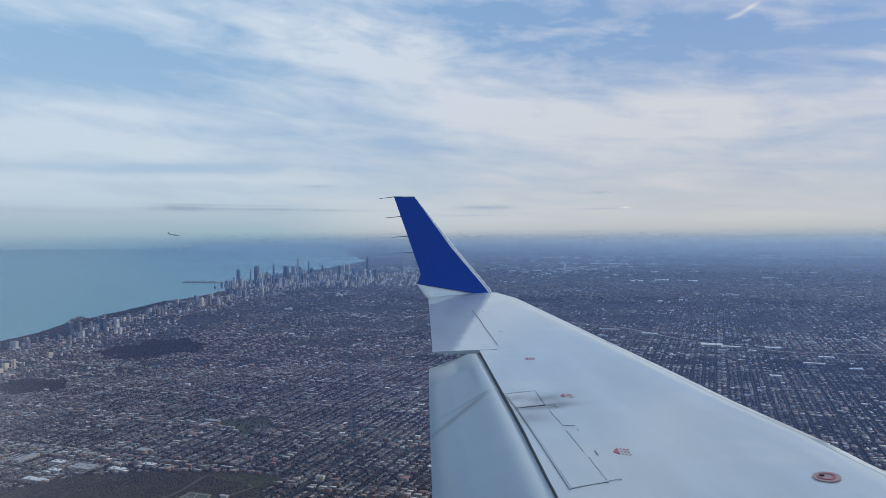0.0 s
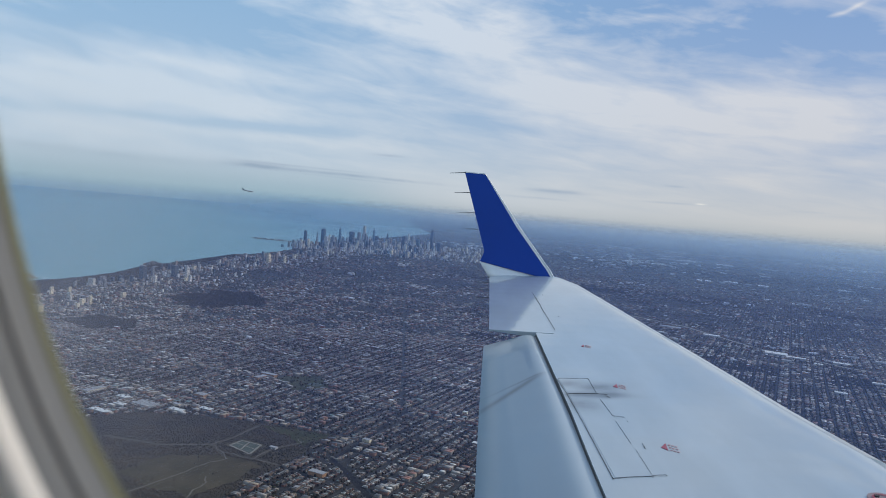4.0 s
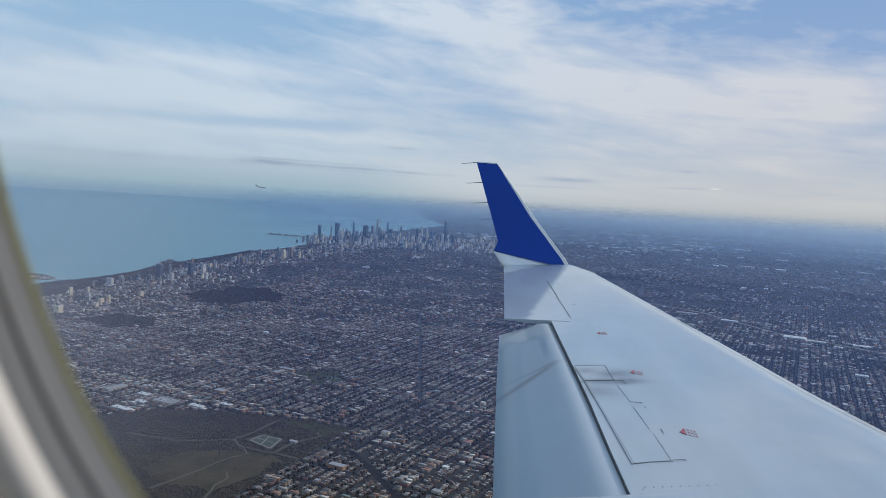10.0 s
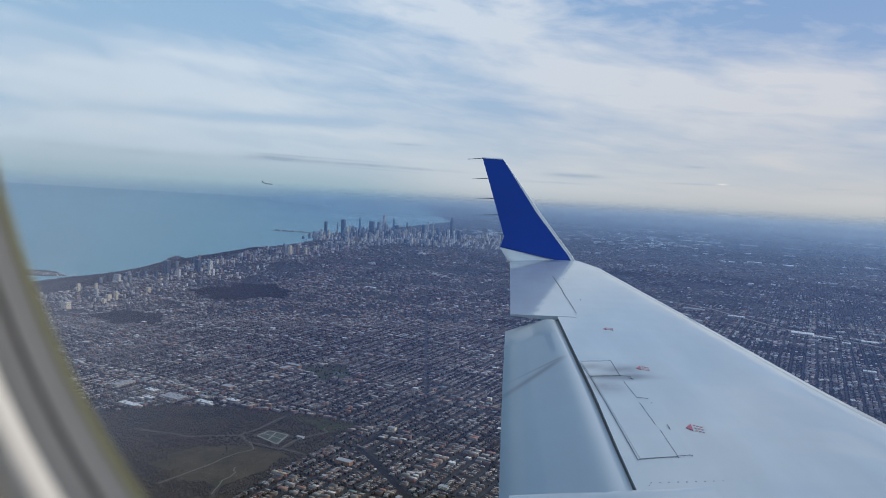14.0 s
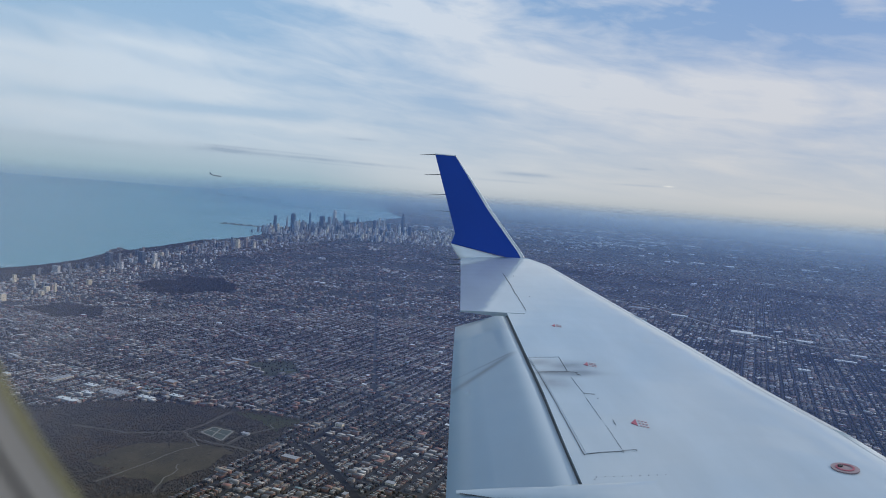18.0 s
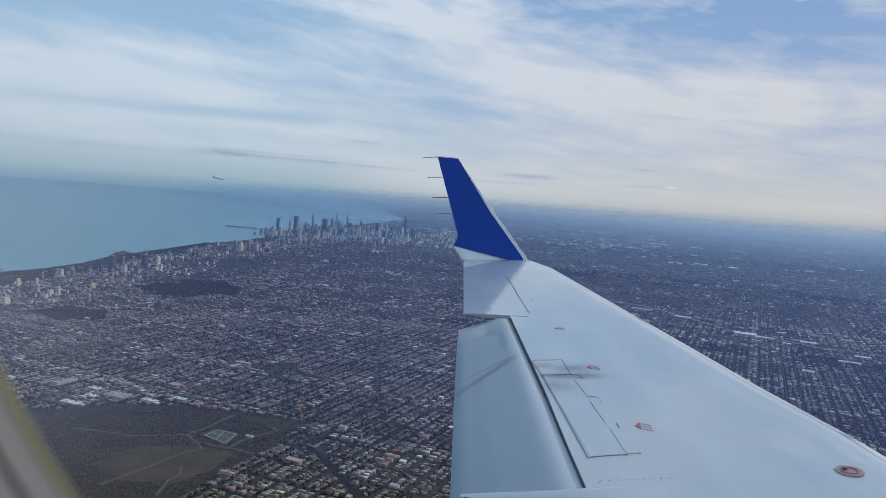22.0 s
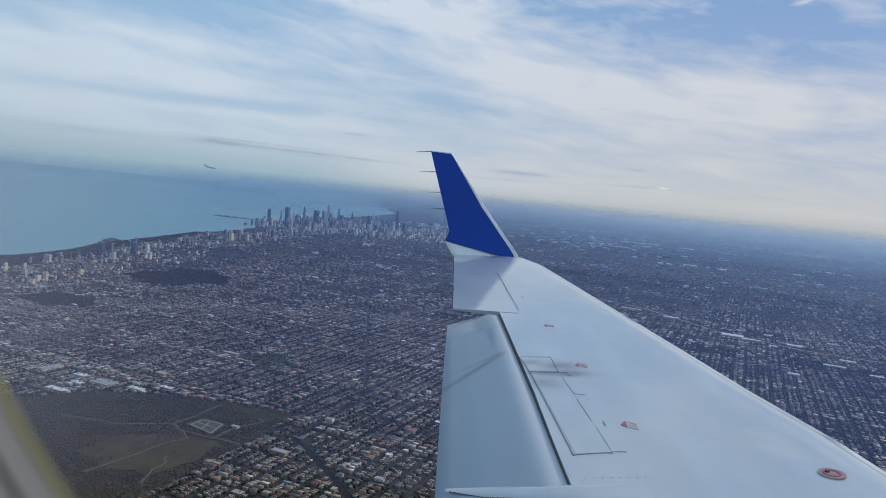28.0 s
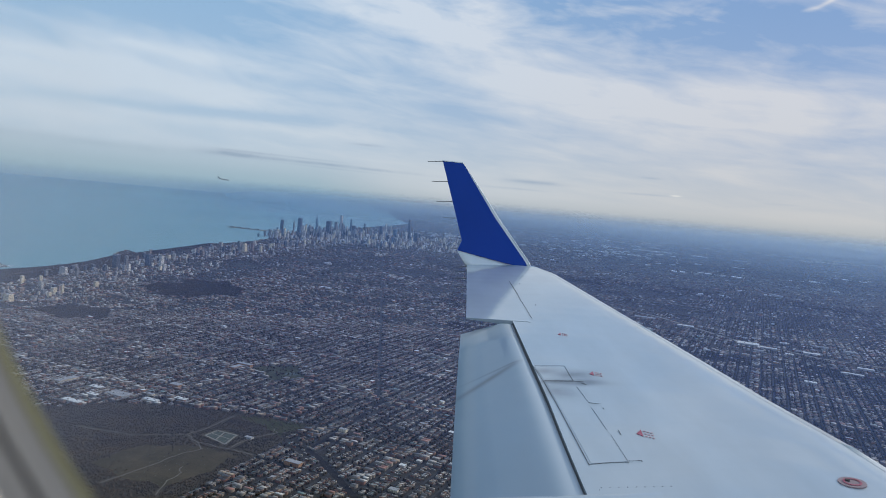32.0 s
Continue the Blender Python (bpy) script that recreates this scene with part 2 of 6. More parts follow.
def soft_mark(m, center, along, across, turn, axis_turn=0.0):
    """A soft-edged mark, 1 in its middle, on the wing's skin."""
    pos = m.node("ShaderNodeTexCoord").outputs["Object"]
    sub = m.node("ShaderNodeVectorMath")
    sub.operation = "SUBTRACT"
    m.link(pos, sub.inputs[0])
    sub.inputs[1].default_value = center
    vals = []
    for w, ang in ((along, turn), (across, turn + math.pi / 2)):
        dt = m.node("ShaderNodeVectorMath")
        dt.operation = "DOT_PRODUCT"
        m.link(sub.outputs[0], dt.inputs[0])
        dt.inputs[1].default_value = (math.cos(ang) / w, math.sin(ang) / w, 0)
        vals.append(m.math("POWER", m.math("ABSOLUTE", dt.outputs["Value"]), 2.0))
    return m.math("POWER", 2.718, m.math("MULTIPLY", m.math("ADD", vals[0], vals[1]), -1.0))


def wing_paint(name, base, rough, stains, coat=0.75, streaky=0.6, pale=()):
    m = Mat(name, base, rough)
    dirt = m.noise(1.1, 6, (1, 1, 1))
    streak = m.noise(2.0, 5, (1, 7, 1), math.atan2(FWD.y, FWD.x) + math.pi / 2)
    grain = m.noise(160, 2)
    c = m.mix(m.math("MULTIPLY", m.math("SUBTRACT", dirt, 0.4, True), 0.5), base, tuple(v * 0.86 for v in base))
    c = m.mix(m.math("MULTIPLY", m.math("SUBTRACT", streak, 0.5, True), streaky), c, tuple(v * 0.8 for v in base))
    # pale spanwise bands: soft sky reflections put into the paint colour
    painted_sheen = m.math("MULTIPLY", m.math("SUBTRACT", m.noise(0.9, 4, (4.5, 1, 1)), 0.42, True), 2.1 * streaky)
    c = m.mix(painted_sheen, c, tuple(min(0.8, v * 1.36) for v in base))
    c = m.mix(m.math("MULTIPLY", grain, 0.06), c, (0.3, 0.3, 0.32))
    wob = m.math("ADD", m.math("MULTIPLY", m.noise(9, 5), 1.2), 0.35, True)
    for k, args in stains:
        c = m.mix(m.math("MULTIPLY", m.math("MULTIPLY", soft_mark(m, *args), wob), k), c, (0.10, 0.125, 0.155))
    # soft-edged paler bands mixed into the paint
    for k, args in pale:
        c = m.mix(m.math("MULTIPLY", soft_mark(m, *args), k), c, (0.43, 0.49, 0.55))
    m.color(c)
    m.rough(m.math("ADD", m.math("MULTIPLY", dirt, 0.16), rough - 0.08))
    m.b.inputs["Coat Weight"].default_value = coat
    m.b.inputs["Coat Roughness"].default_value = 0.05
    wave = m.math("ADD", m.math("MULTIPLY", m.noise(1.3, 2), 0.4), m.math("MULTIPLY", m.noise(9.0, 2, (1, 0.35, 1), math.atan2(FWD.y, FWD.x)), 0.10))
    # the skin dips a hair between the ribs
    span = m.node("ShaderNodeVectorMath")
    span.operation = "DOT_PRODUCT"
    m.link(m.node("ShaderNodeTexCoord").outputs["Object"], span.inputs[0])
    span.inputs[1].default_value = OUT * (2 * math.pi / 0.31)
    wave = m.math("ADD", wave, m.math("MULTIPLY", m.math("SINE", span.outputs["Value"]), 0.10))
    m.bump(wave, 0.14, 0.02)
    return m.m


def flow(p, q):
    return math.atan2(q[1] - p[1], q[0] - p[0])


F1, F2 = P(4.62, 1.17, 1.06), P(3.85, 1.34, 1.115)
F3, F4 = P(4.70, 1.15, 1.05), P(4.25, 1.32, 1.1)
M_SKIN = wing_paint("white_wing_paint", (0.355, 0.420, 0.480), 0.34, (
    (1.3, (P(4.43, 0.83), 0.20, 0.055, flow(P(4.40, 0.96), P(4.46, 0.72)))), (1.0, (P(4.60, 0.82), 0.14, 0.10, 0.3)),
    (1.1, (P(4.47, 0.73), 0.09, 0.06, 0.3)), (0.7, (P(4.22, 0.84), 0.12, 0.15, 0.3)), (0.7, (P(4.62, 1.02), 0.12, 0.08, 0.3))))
# darker than the skin's paint: the tilted flap's shade is put into the colour
M_FLAP = wing_paint("shaded_flap_paint", (0.215, 0.290, 0.370), 0.46, (
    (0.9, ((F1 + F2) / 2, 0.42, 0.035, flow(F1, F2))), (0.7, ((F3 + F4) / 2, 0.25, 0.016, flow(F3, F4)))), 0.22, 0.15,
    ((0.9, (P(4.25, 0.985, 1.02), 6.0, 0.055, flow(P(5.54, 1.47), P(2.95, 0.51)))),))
# paler than the skin's paint: the sun on the curved nose is in the colour
M_EDGE = wing_paint("sunlit_leading_edge_paint", (0.50, 0.53, 0.55), 0.4, (), 0.4, 0.4)
M_BLUE = plain("royal_blue_winglet_paint", (0.0, 0.045, 0.33), 0.3, 0.0, 0.12, 2.0)
M_BLUE.node_tree.nodes["Principled BSDF"].inputs["Specular IOR Level"].default_value = 0.25
M_WHITE = plain("white_trim_paint", (0.72, 0.73, 0.75), 0.35, 0.0, 0.06)
M_SEAM = plain("dark_seam_gap", (0.03, 0.032, 0.04), 0.7)
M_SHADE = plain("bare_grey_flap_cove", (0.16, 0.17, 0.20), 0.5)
M_RED = plain("faded_red_marking_paint", (0.36, 0.08, 0.12), 0.5)
M_PINK = plain("faded_red_lettering", (0.44, 0.27, 0.31), 0.5)
M_TAN = plain("worn_primer_patch", (0.56, 0.50, 0.46), 0.6)
M_WICK = plain("dark_wick_rod", (0.10, 0.10, 0.11), 0.5)
M_STEEL = plain("pinkish_grey_cap_paint", (0.27, 0.20, 0.22), 0.6, 0.0, 0.25, 18.0)

M_SEAL = plain("olive_window_seal", (0.15, 0.15, 0.075), 0.6, 0.0, 0.2, 30)
M_REVEAL = plain("grey_window_reveal", (0.19, 0.195, 0.205), 0.6, 0.0, 0.12, 20)
M_GROOVE = plain("dark_groove_rubber", (0.10, 0.10, 0.105), 0.7, 0.0, 0.12, 20)
M_PANEL = plain("off_white_cabin_panel", (0.90, 0.85, 0.81), 0.55, 0.0, 0.08, 12)
M_CABIN = plain("beige_cabin_lining", (0.90, 0.86, 0.81), 0.7)


def ground_mat():
    m = Mat("winter_city_ground", (0.06, 0.06, 0.06), 0.95)
    a, b, c = m.noise(0.016, 6), m.noise(0.22, 6), m.noise(1.7, 5)
    col = m.ramp(a, ((0.3, (0.031, 0.030, 0.029)), (0.5, (0.042, 0.040, 0.037)), (0.72, (0.041, 0.043, 0.034))))
    col = m.mix(m.ramp(b, ((0.35, (0, 0, 0)), (0.7, (1, 1, 1)))), col, (0.035, 0.032, 0.034))
    col = m.mix(m.ramp(c, ((0.55, (0, 0, 0)), (0.75, (0.6, 0.6, 0.6)))), col, (0.10, 0.09, 0.082))
    m.color(col)
    m.b.inputs["Specular IOR Level"].default_value = 0.15
    return m.m


def two_scale(name, dark, light, scale, rough=0.95):
    m = Mat(name, dark, rough)
    a, b = m.noise(scale, 6), m.noise(scale * 9, 5)
    col = m.mix(m.ramp(a, ((0.35, (0, 0, 0)), (0.65, (1, 1, 1)))), dark, light)
    m.color(m.mix(m.math("MULTIPLY", b, 0.5), col, tuple(0.5 * v for v in dark)))
    m.b.inputs["Specular IOR Level"].default_value = 0.15
    return m.m


M_GROUND = ground_mat()
M_ROAD = two_scale("grey_asphalt", (0.040, 0.041, 0.046), (0.062, 0.061, 0.064), 0.6, 0.85)
M_RAIL = two_scale("dark_rail_ballast", (0.018, 0.019, 0.025), (0.032, 0.032, 0.036), 0.5)
M_PATH = two_scale("pale_park_path", (0.20, 0.19, 0.165), (0.27, 0.25, 0.21), 0.9)
M_TRAIL = two_scale("trodden_earth_path", (0.12, 0.108, 0.09), (0.17, 0.152, 0.125), 0.9)
M_WOODS = two_scale("brown_winter_woodland_floor", (0.040, 0.036, 0.031), (0.062, 0.053, 0.042), 0.05)
M_LITTER = two_scale("dead_leaf_litter", (0.062, 0.055, 0.048), (0.10, 0.086, 0.068), 0.05)
M_GRASS = two_scale("dull_winter_grass", (0.056, 0.050, 0.034), (0.094, 0.075, 0.051), 0.10)
M_LAWN = two_scale("tired_green_lawn", (0.042, 0.046, 0.026), (0.070, 0.066, 0.036), 0.12)
M_TURF = two_scale("worn_grey_green_court", (0.075, 0.090, 0.078), (0.105, 0.120, 0.108), 0.2)
M_SAND = two_scale("pale_sand", (0.34, 0.29, 0.22), (0.42, 0.37, 0.29), 0.2)


def water_mat():
    m = Mat("teal_lake_water", (0.17, 0.34, 0.36), 0.28)
    m.b.inputs["IOR"].default_value = 1.33
    a = m.noise(0.006, 5, (1, 3, 1))
    m.color(m.mix(a, (0.092, 0.245, 0.275), (0.120, 0.290, 0.315)))
    m.rough(m.math("ADD", m.math("MULTIPLY", m.noise(0.02, 5, (1, 4, 1)), 0.25), 0.22))
    m.bump(m.noise(0.5, 4), 0.5, 0.3)
    return m.m


M_WATER = water_mat()


def roof_mat(src):
    m = Mat("flat_roof_felt_and_gravel", (0.3, 0.3, 0.3), 0.6)
    r = m.island() if src == "island" else m.each()
    r0 = r
    quarter = m.math("ADD", m.math("SUBTRACT", m.noise(0.03, 4), 0.53), m.math("SUBTRACT", m.noise(0.009, 3), 0.5))
    r = m.math("MULTIPLY", m.math("ADD", r, m.math("MULTIPLY", quarter, 1.7)), 1.0, True)
    tone = m.ramp(r, ((0.0, (0.030, 0.030, 0.036)), (0.34, (0.060, 0.058, 0.062)), (0.52, (0.19, 0.178, 0.17)), (0.70, (0.38, 0.34, 0.30)),
                      (0.88, (0.50, 0.455, 0.41)), (0.965, (0.72, 0.70, 0.66)), (1.0, (0.64, 0.59, 0.53))))
    for mult, cut, tint in ((7.13, 0.90, (0.27, 0.11, 0.07)), (13.7, 0.95, (0.14, 0.22, 0.21)), (19.3, 0.89, (0.36, 0.27, 0.18))):
        tone = m.mix(m.math("GREATER_THAN", m.math("FRACT", m.math("MULTIPLY", r0, mult)), cut), tone, tint)
    m.color(m.mix(m.math("MULTIPLY", m.noise(1.9, 5), 0.45), tone, (0.07, 0.06, 0.06)))
    m.rough(m.math("ADD", m.math("MULTIPLY", m.noise(0.8, 3), 0.3), 0.38))
    return m.m


def wall_mat(src):
    m = Mat("brick_and_siding_walls", (0.2, 0.15, 0.12), 0.85)
    r = m.island() if src == "island" else m.each()
    tone = m.ramp(r, ((0.0, (0.17, 0.065, 0.050)), (0.2, (0.21, 0.115, 0.080)), (0.4, (0.18, 0.14, 0.11)), (0.58, (0.25, 0.23, 0.20)),
                      (0.75, (0.09, 0.075, 0.07)), (0.92, (0.30, 0.29, 0.28)), (1.0, (0.20, 0.14, 0.08))))
    m.color(m.mix(m.math("MULTIPLY", m.noise(2.6, 5), 0.6), tone, (0.07, 0.055, 0.05)))
    return m.m


M_ROOF, M_WALL = roof_mat("island"), wall_mat("island")
M_ROOF_ONE, M_WALL_ONE = roof_mat("each"), wall_mat("each")


def tree_mat():
    m = Mat("bare_winter_twigs", (0.05, 0.04, 0.035), 0.95)
    c = m.ramp(m.island(), ((0.0, (0.030, 0.028, 0.027)), (0.5, (0.054, 0.047, 0.041)), (0.85, (0.080, 0.066, 0.052)), (1.0, (0.045, 0.055, 0.032))))
    c = m.mix(m.ramp(m.noise(0.06, 5), ((0.42, (0, 0, 0)), (0.66, (0.75, 0.75, 0.75)))), c, (0.088, 0.064, 0.044))
    m.color(m.mix(m.math("MULTIPLY", m.noise(5, 4), 0.6), c, (0.022, 0.018, 0.017)))
    m.b.inputs["Specular IOR Level"].default_value = 0.1
    return m.m


def grove_mat():
    """Closed leafless wood: grey-brown twigs, greyer and browner by stands."""
    m = Mat("grey_brown_grove_twigs", (0.08, 0.07, 0.06), 0.95)
    c = m.ramp(m.island(), ((0.0, (0.060, 0.054, 0.052)), (0.6, (0.080, 0.070, 0.063)), (1.0, (0.098, 0.083, 0.068))))
    c = m.mix(m.ramp(m.noise(0.09, 4), ((0.40, (0, 0, 0)), (0.64, (0.8, 0.8, 0.8)))), c, (0.115, 0.088, 0.064))
    m.color(m.mix(m.ramp(m.noise(0.05, 3), ((0.46, (0, 0, 0)), (0.66, (0.7, 0.7, 0.7)))), c, (0.046, 0.046, 0.044)))
    m.b.inputs["Specular IOR Level"].default_value = 0.1
    return m.m


M_TREE, M_TWIG = tree_mat(), grove_mat()


def facade(name, wall, glass, floors, bays, rough=0.35):
    """Tower walls: rows and columns of windows between piers, at the storey's size."""
    m = Mat(name, wall, rough)
    pos = m.node("ShaderNodeNewGeometry").outputs["Position"]
    s = m.node("ShaderNodeSeparateXYZ")
    m.link(pos, s.inputs[0])
    hz = m.math("FRACT", m.math("MULTIPLY", s.outputs[2], 1.0 / floors))
    hx = m.math("FRACT", m.math("MULTIPLY", m.math("ADD", s.outputs[0], s.outputs[1]), 1.0 / bays))
    win = m.math("MULTIPLY", m.math("GREATER_THAN", hz, 0.42), m.math("GREATER_THAN", hx, 0.34))
    shade = m.math("MULTIPLY", m.each(), 0.7)
    w = m.mix(shade, wall, tuple(v * 0.45 for v in wall))
    w = m.mix(m.math("MULTIPLY", m.noise(0.4, 4), 0.3), w, tuple(v * 0.7 for v in wall))
    m.color(m.mix(win, w, glass))
    m.rough(m.math("ADD", m.math("MULTIPLY", win, -0.15), rough + 0.1))
    return m.m


M_FAC = [facade("dark_glass_tower", (0.085, 0.10, 0.13), (0.035, 0.05, 0.075), 0.42, 0.5, 0.25),
         facade("grey_stone_tower", (0.25, 0.25, 0.26), (0.09, 0.105, 0.13), 0.40, 0.6),
         facade("pale_concrete_tower", (0.62, 0.59, 0.55), (0.20, 0.22, 0.25), 0.40, 0.55, 0.5),
         facade("brown_brick_tower", (0.30, 0.215, 0.165), (0.10, 0.10, 0.11), 0.36, 0.5, 0.6),
         facade("cream_slab_block", (0.72, 0.63, 0.47), (0.30, 0.26, 0.20), 0.33, 0.4, 0.6),
         facade("blue_glass_tower", (0.13, 0.19, 0.26), (0.07, 0.12, 0.18), 0.42, 0.5, 0.2)]
M_CAP = plain("grey_tower_roof", (0.26, 0.26, 0.27), 0.7)
M_AIR = plain("white_airliner_paint", (0.42, 0.44, 0.48), 0.35)
M_AIRTAIL = plain("dark_blue_tail_paint", (0.03, 0.05, 0.12), 0.35)


# ---- mesh helpers ----
def ob_mesh(name, verts, faces, mats, parent=None, index=None, smooth=False):
    me = bpy.data.meshes.new(name)
    me.from_pydata([tuple(v) for v in verts], [], faces)
    for mt in mats if isinstance(mats, (list, tuple)) else [mats]:
        me.materials.append(mt)
    if index:
        me.polygons.foreach_set("material_index", index)
    if smooth:
        me.polygons.foreach_set("use_smooth", [True] * len(faces))
    me.update()
    ob = new(name, me)
    ob.parent = parent
    return ob


def part(name, bm, material, parent, label="", smooth=False):
    me = bpy.data.meshes.new(name)
    bmesh.ops.recalc_face_normals(bm, faces=bm.faces)
    for fc in bm.faces:
        fc.smooth = smooth
    bm.to_mesh(me)
    bm.free()
    me.materials.append(material)
    ob = new(name, me)
    ob.parent = parent
    return tagged(ob, label) if label else ob


def slab(name, top, thick, material, parent, label="", down=None, bevel=0.0):
    """A closed plate: the outline of its upper face, and its thickness against the wing's normal."""
    down = down or -WN
    bm = bmesh.new()
    up = [bm.verts.new(v) for v in top]
    lo = [bm.verts.new(Vector(v) + down * thick) for v in top]
    bm.faces.new(up)
    bm.faces.new(lo[::-1])
    for k in range(len(up)):
        j = (k + 1) % len(up)
        bm.faces.new((up[k], lo[k], lo[j], up[j]))
    if bevel:
        bmesh.ops.bevel(bm, geom=bm.edges[:], offset=bevel, segments=2, affect="EDGES", clamp_overlap=True)
    return part(name, bm, material, parent, label)


def line(name, pts, width, material, parent, label="", lift=0.003):
    """A narrow dark joint along points of the wing's skin."""
    bm = bmesh.new()
    for p, q in zip(pts, pts[1:]):
        a, b = P(*p, lift=lift), P(*q, lift=lift)
        side = (b - a).cross(WN).normalized() * width * 0.135
        vs = [bm.verts.new(v) for v in (a - side, b - side, b + side, a + side)]
        lo = [bm.verts.new(v.co - WN * 0.002) for v in vs]
        bm.faces.new(vs)
        for k in range(4):
            j = (k + 1) % 4
            bm.faces.new((vs[k], lo[k], lo[j], vs[j]))
    return part(name, bm, material, parent, label)


def tube(name, a, b, r0, r1, material, parent, sides=8, label=""):
    bm = bmesh.new()
    ax = (b - a).normalized()
    u = ax.orthogonal().normalized()
    w = ax.cross(u)
    rings = [[bm.verts.new(c + (u * math.cos(t) + w * math.sin(t)) * r) for t in [2 * math.pi * k / sides for k in range(sides)]] for c, r in ((a, r0), (b, r1))]
    for k in range(sides):
        j = (k + 1) % sides
        bm.faces.new((rings[0][k], rings[0][j], rings[1][j], rings[1][k]))
    bm.faces.new(rings[0][::-1])
    bm.faces.new(rings[1])
    return part(name, bm, material, parent, label, True)


def lerp(xs, ys, x):
    return float(np.interp(x, xs, ys))


# ---- ground, lake, roads ----
def sheet(name, pts, z, material, label, category, kind="structure"):
    bm = bmesh.new()
    bm.faces.new([bm.verts.new((x, y, z)) for x, y in pts])
    ob = part(name, bm, material, None)
    return tagged(ob, label, category, kind=kind)


ring = [(6500 * math.cos(k * math.pi / 32), 6500 * math.sin(k * math.pi / 32)) for k in range(64)]
sheet("ground", ring, 0.0, M_GROUND, "brown-grey winter city ground reaching the horizon", "ground")
SHORE = [(-340, 400), (-325, 470), (-318, 520), (-311, 552), (-298, 590), (-293, 639), (-297, 702), (-309, 741), (-307, 761), (-292, 745), (-282, 758), (-285, 813), (-275, 929),
         (-252, 979), (-239, 1089), (-246, 1204), (-225, 1400), (-205, 1500), (-126, 1902), (-60, 2275), (-116, 2663), (-175, 3281), (-263, 3901), (-420, 5000), (-900, 6300)]
LAKE = SHORE + [(-3500, 5400), (-5600, 3200), (-6400, 600), (-6200, -1500), (-900, -1500), (-420, -200), (-380, 200)]
sheet("lake_water", LAKE, 0.06, M_WATER, "teal blue lake water with faint ripples", "lake")
sheet("harbour_spit", [(-420, 560), (-381, 574), (-350, 588), (-336, 583), (-316, 563), (-322, 554), (-350, 553)], 0.12, M_GRASS, "low grassy spit beside the lake harbour", "spit")
sheet("beach", [(-340, 470), (-326, 480), (-320, 515), (-326, 540), (-332, 520), (-345, 490)], 0.14, M_SAND, "pale sandy beach at the lake", "beach")
PARK_A = [(-203, 526), (-196, 552), (-184, 556), (-186, 583), (-166, 580), (-152, 588), (-146, 562), (-135, 556), (-132, 514), (-150, 508), (-156, 491), (-176, 494), (-184, 506)]
PARK_B = [(-218, 406), (-210, 418), (-206, 431), (-192, 424), (-178, 425), (-174, 408), (-166, 400), (-184, 392), (-190, 386), (-200, 396)]
WOODS = [(-117.4, 242.8), (-104.3, 252.3), (-85.3, 254.2), (-60.1, 252.7), (-33.8, 246.4), (-44.8, 213.5), (-56.0, 181.7), (-66, 152), (-190, 150), (-168, 236)]
LAKESIDE = [(-330, 440), (-325, 470), (-311, 552), (-298, 590), (-293, 639), (-297, 702), (-285, 813), (-275, 925), (-262, 925), (-268, 813), (-274, 702), (-266, 639), (-264, 590), (-270, 545), (-276, 470), (-286, 430)]
def rough(poly, amp, seed):
    """The outline with uneven edges."""
    r_, out = random.Random(seed), []
    for (x0, y0), (x1, y1) in zip(poly, poly[1:] + poly[:1]):
        n_ = max(1, int(math.hypot(x1 - x0, y1 - y0) / (3 * amp)))
        for k in range(n_):
            t = k / n_
            out.append((x0 + (x1 - x0) * t + r_.uniform(-amp, amp), y0 + (y1 - y0) * t + r_.uniform(-amp, amp)))
    return out


PARK_A, PARK_B = rough(PARK_A, 2.2, 1), rough(PARK_B, 1.6, 2)
FIELD = [(-72.1, 317), (-62.3, 327), (-51.2, 325.8), (-47.2, 308.5), (-60.4, 300)]
FIELD = rough(FIELD, 2.0, 3)
MEADOW = rough([(-86, 199), (-79, 214), (-66, 218), (-50.5, 212.0), (-56.2, 195.6), (-62.8, 186.4), (-77, 190)], 1.4, 4)
GLADE = rough([(-59.5, 249.0), (-48.4, 248.6), (-35.6, 245.4), (-42.2, 231.1), (-49.6, 241.2)], 0.8, 5)
for nm, pts, mt, lab, z in (("cemetery_park", PARK_A, M_WOODS, "dark wooded cemetery park among the houses", 0.05), ("wooded_park", PARK_B, M_WOODS, "small dark wooded park between streets", 0.05),
                            ("forest_park", WOODS, M_LITTER, "brown bare winter woodland park", 0.05), ("lakeside_park", LAKESIDE, M_WOODS, "dark strip of parkland along the shore", 0.08),
                            ("school_field", FIELD, M_LAWN, "green school playing field", 0.05), ("meadow", MEADOW, M_GRASS, "dull brown winter meadow in the park", 0.09),
                            ("glade", GLADE, M_LAWN, "dull green lawn in the park", 0.09), ("court", [(-63.6, 227.2), (-61.8, 231.6), (-59.0, 230.6), (-60.2, 224.6)], M_TURF, "worn grey-green sports court in the park", 0.10), ("court", [(-58.6, 230.4), (-55.4, 229.3), (-56.4, 221.6), (-59.6, 224.2)], M_TURF, "worn grey-green sports court in the park", 0.10), ("oval_field", rough([(-57.5, 311), (-54.5, 315.5), (-50.5, 315), (-50, 311.5), (-53.5, 309)], 0.4, 8), M_TURF, "green oval sports field", 0.09)):
    sheet(nm, pts, z, mt, lab, "park")

def inside(x, y, poly):
    res = np.zeros(len(x), bool)
    for (x0, y0), (x1, y1) in zip(poly, poly[1:] + poly[:1]):
        hit = ((y0 > y) != (y1 > y)) & (x < (x1 - x0) * (y - y0) / ((y1 - y0) or 1e-9) + x0)
        res ^= hit
    return res


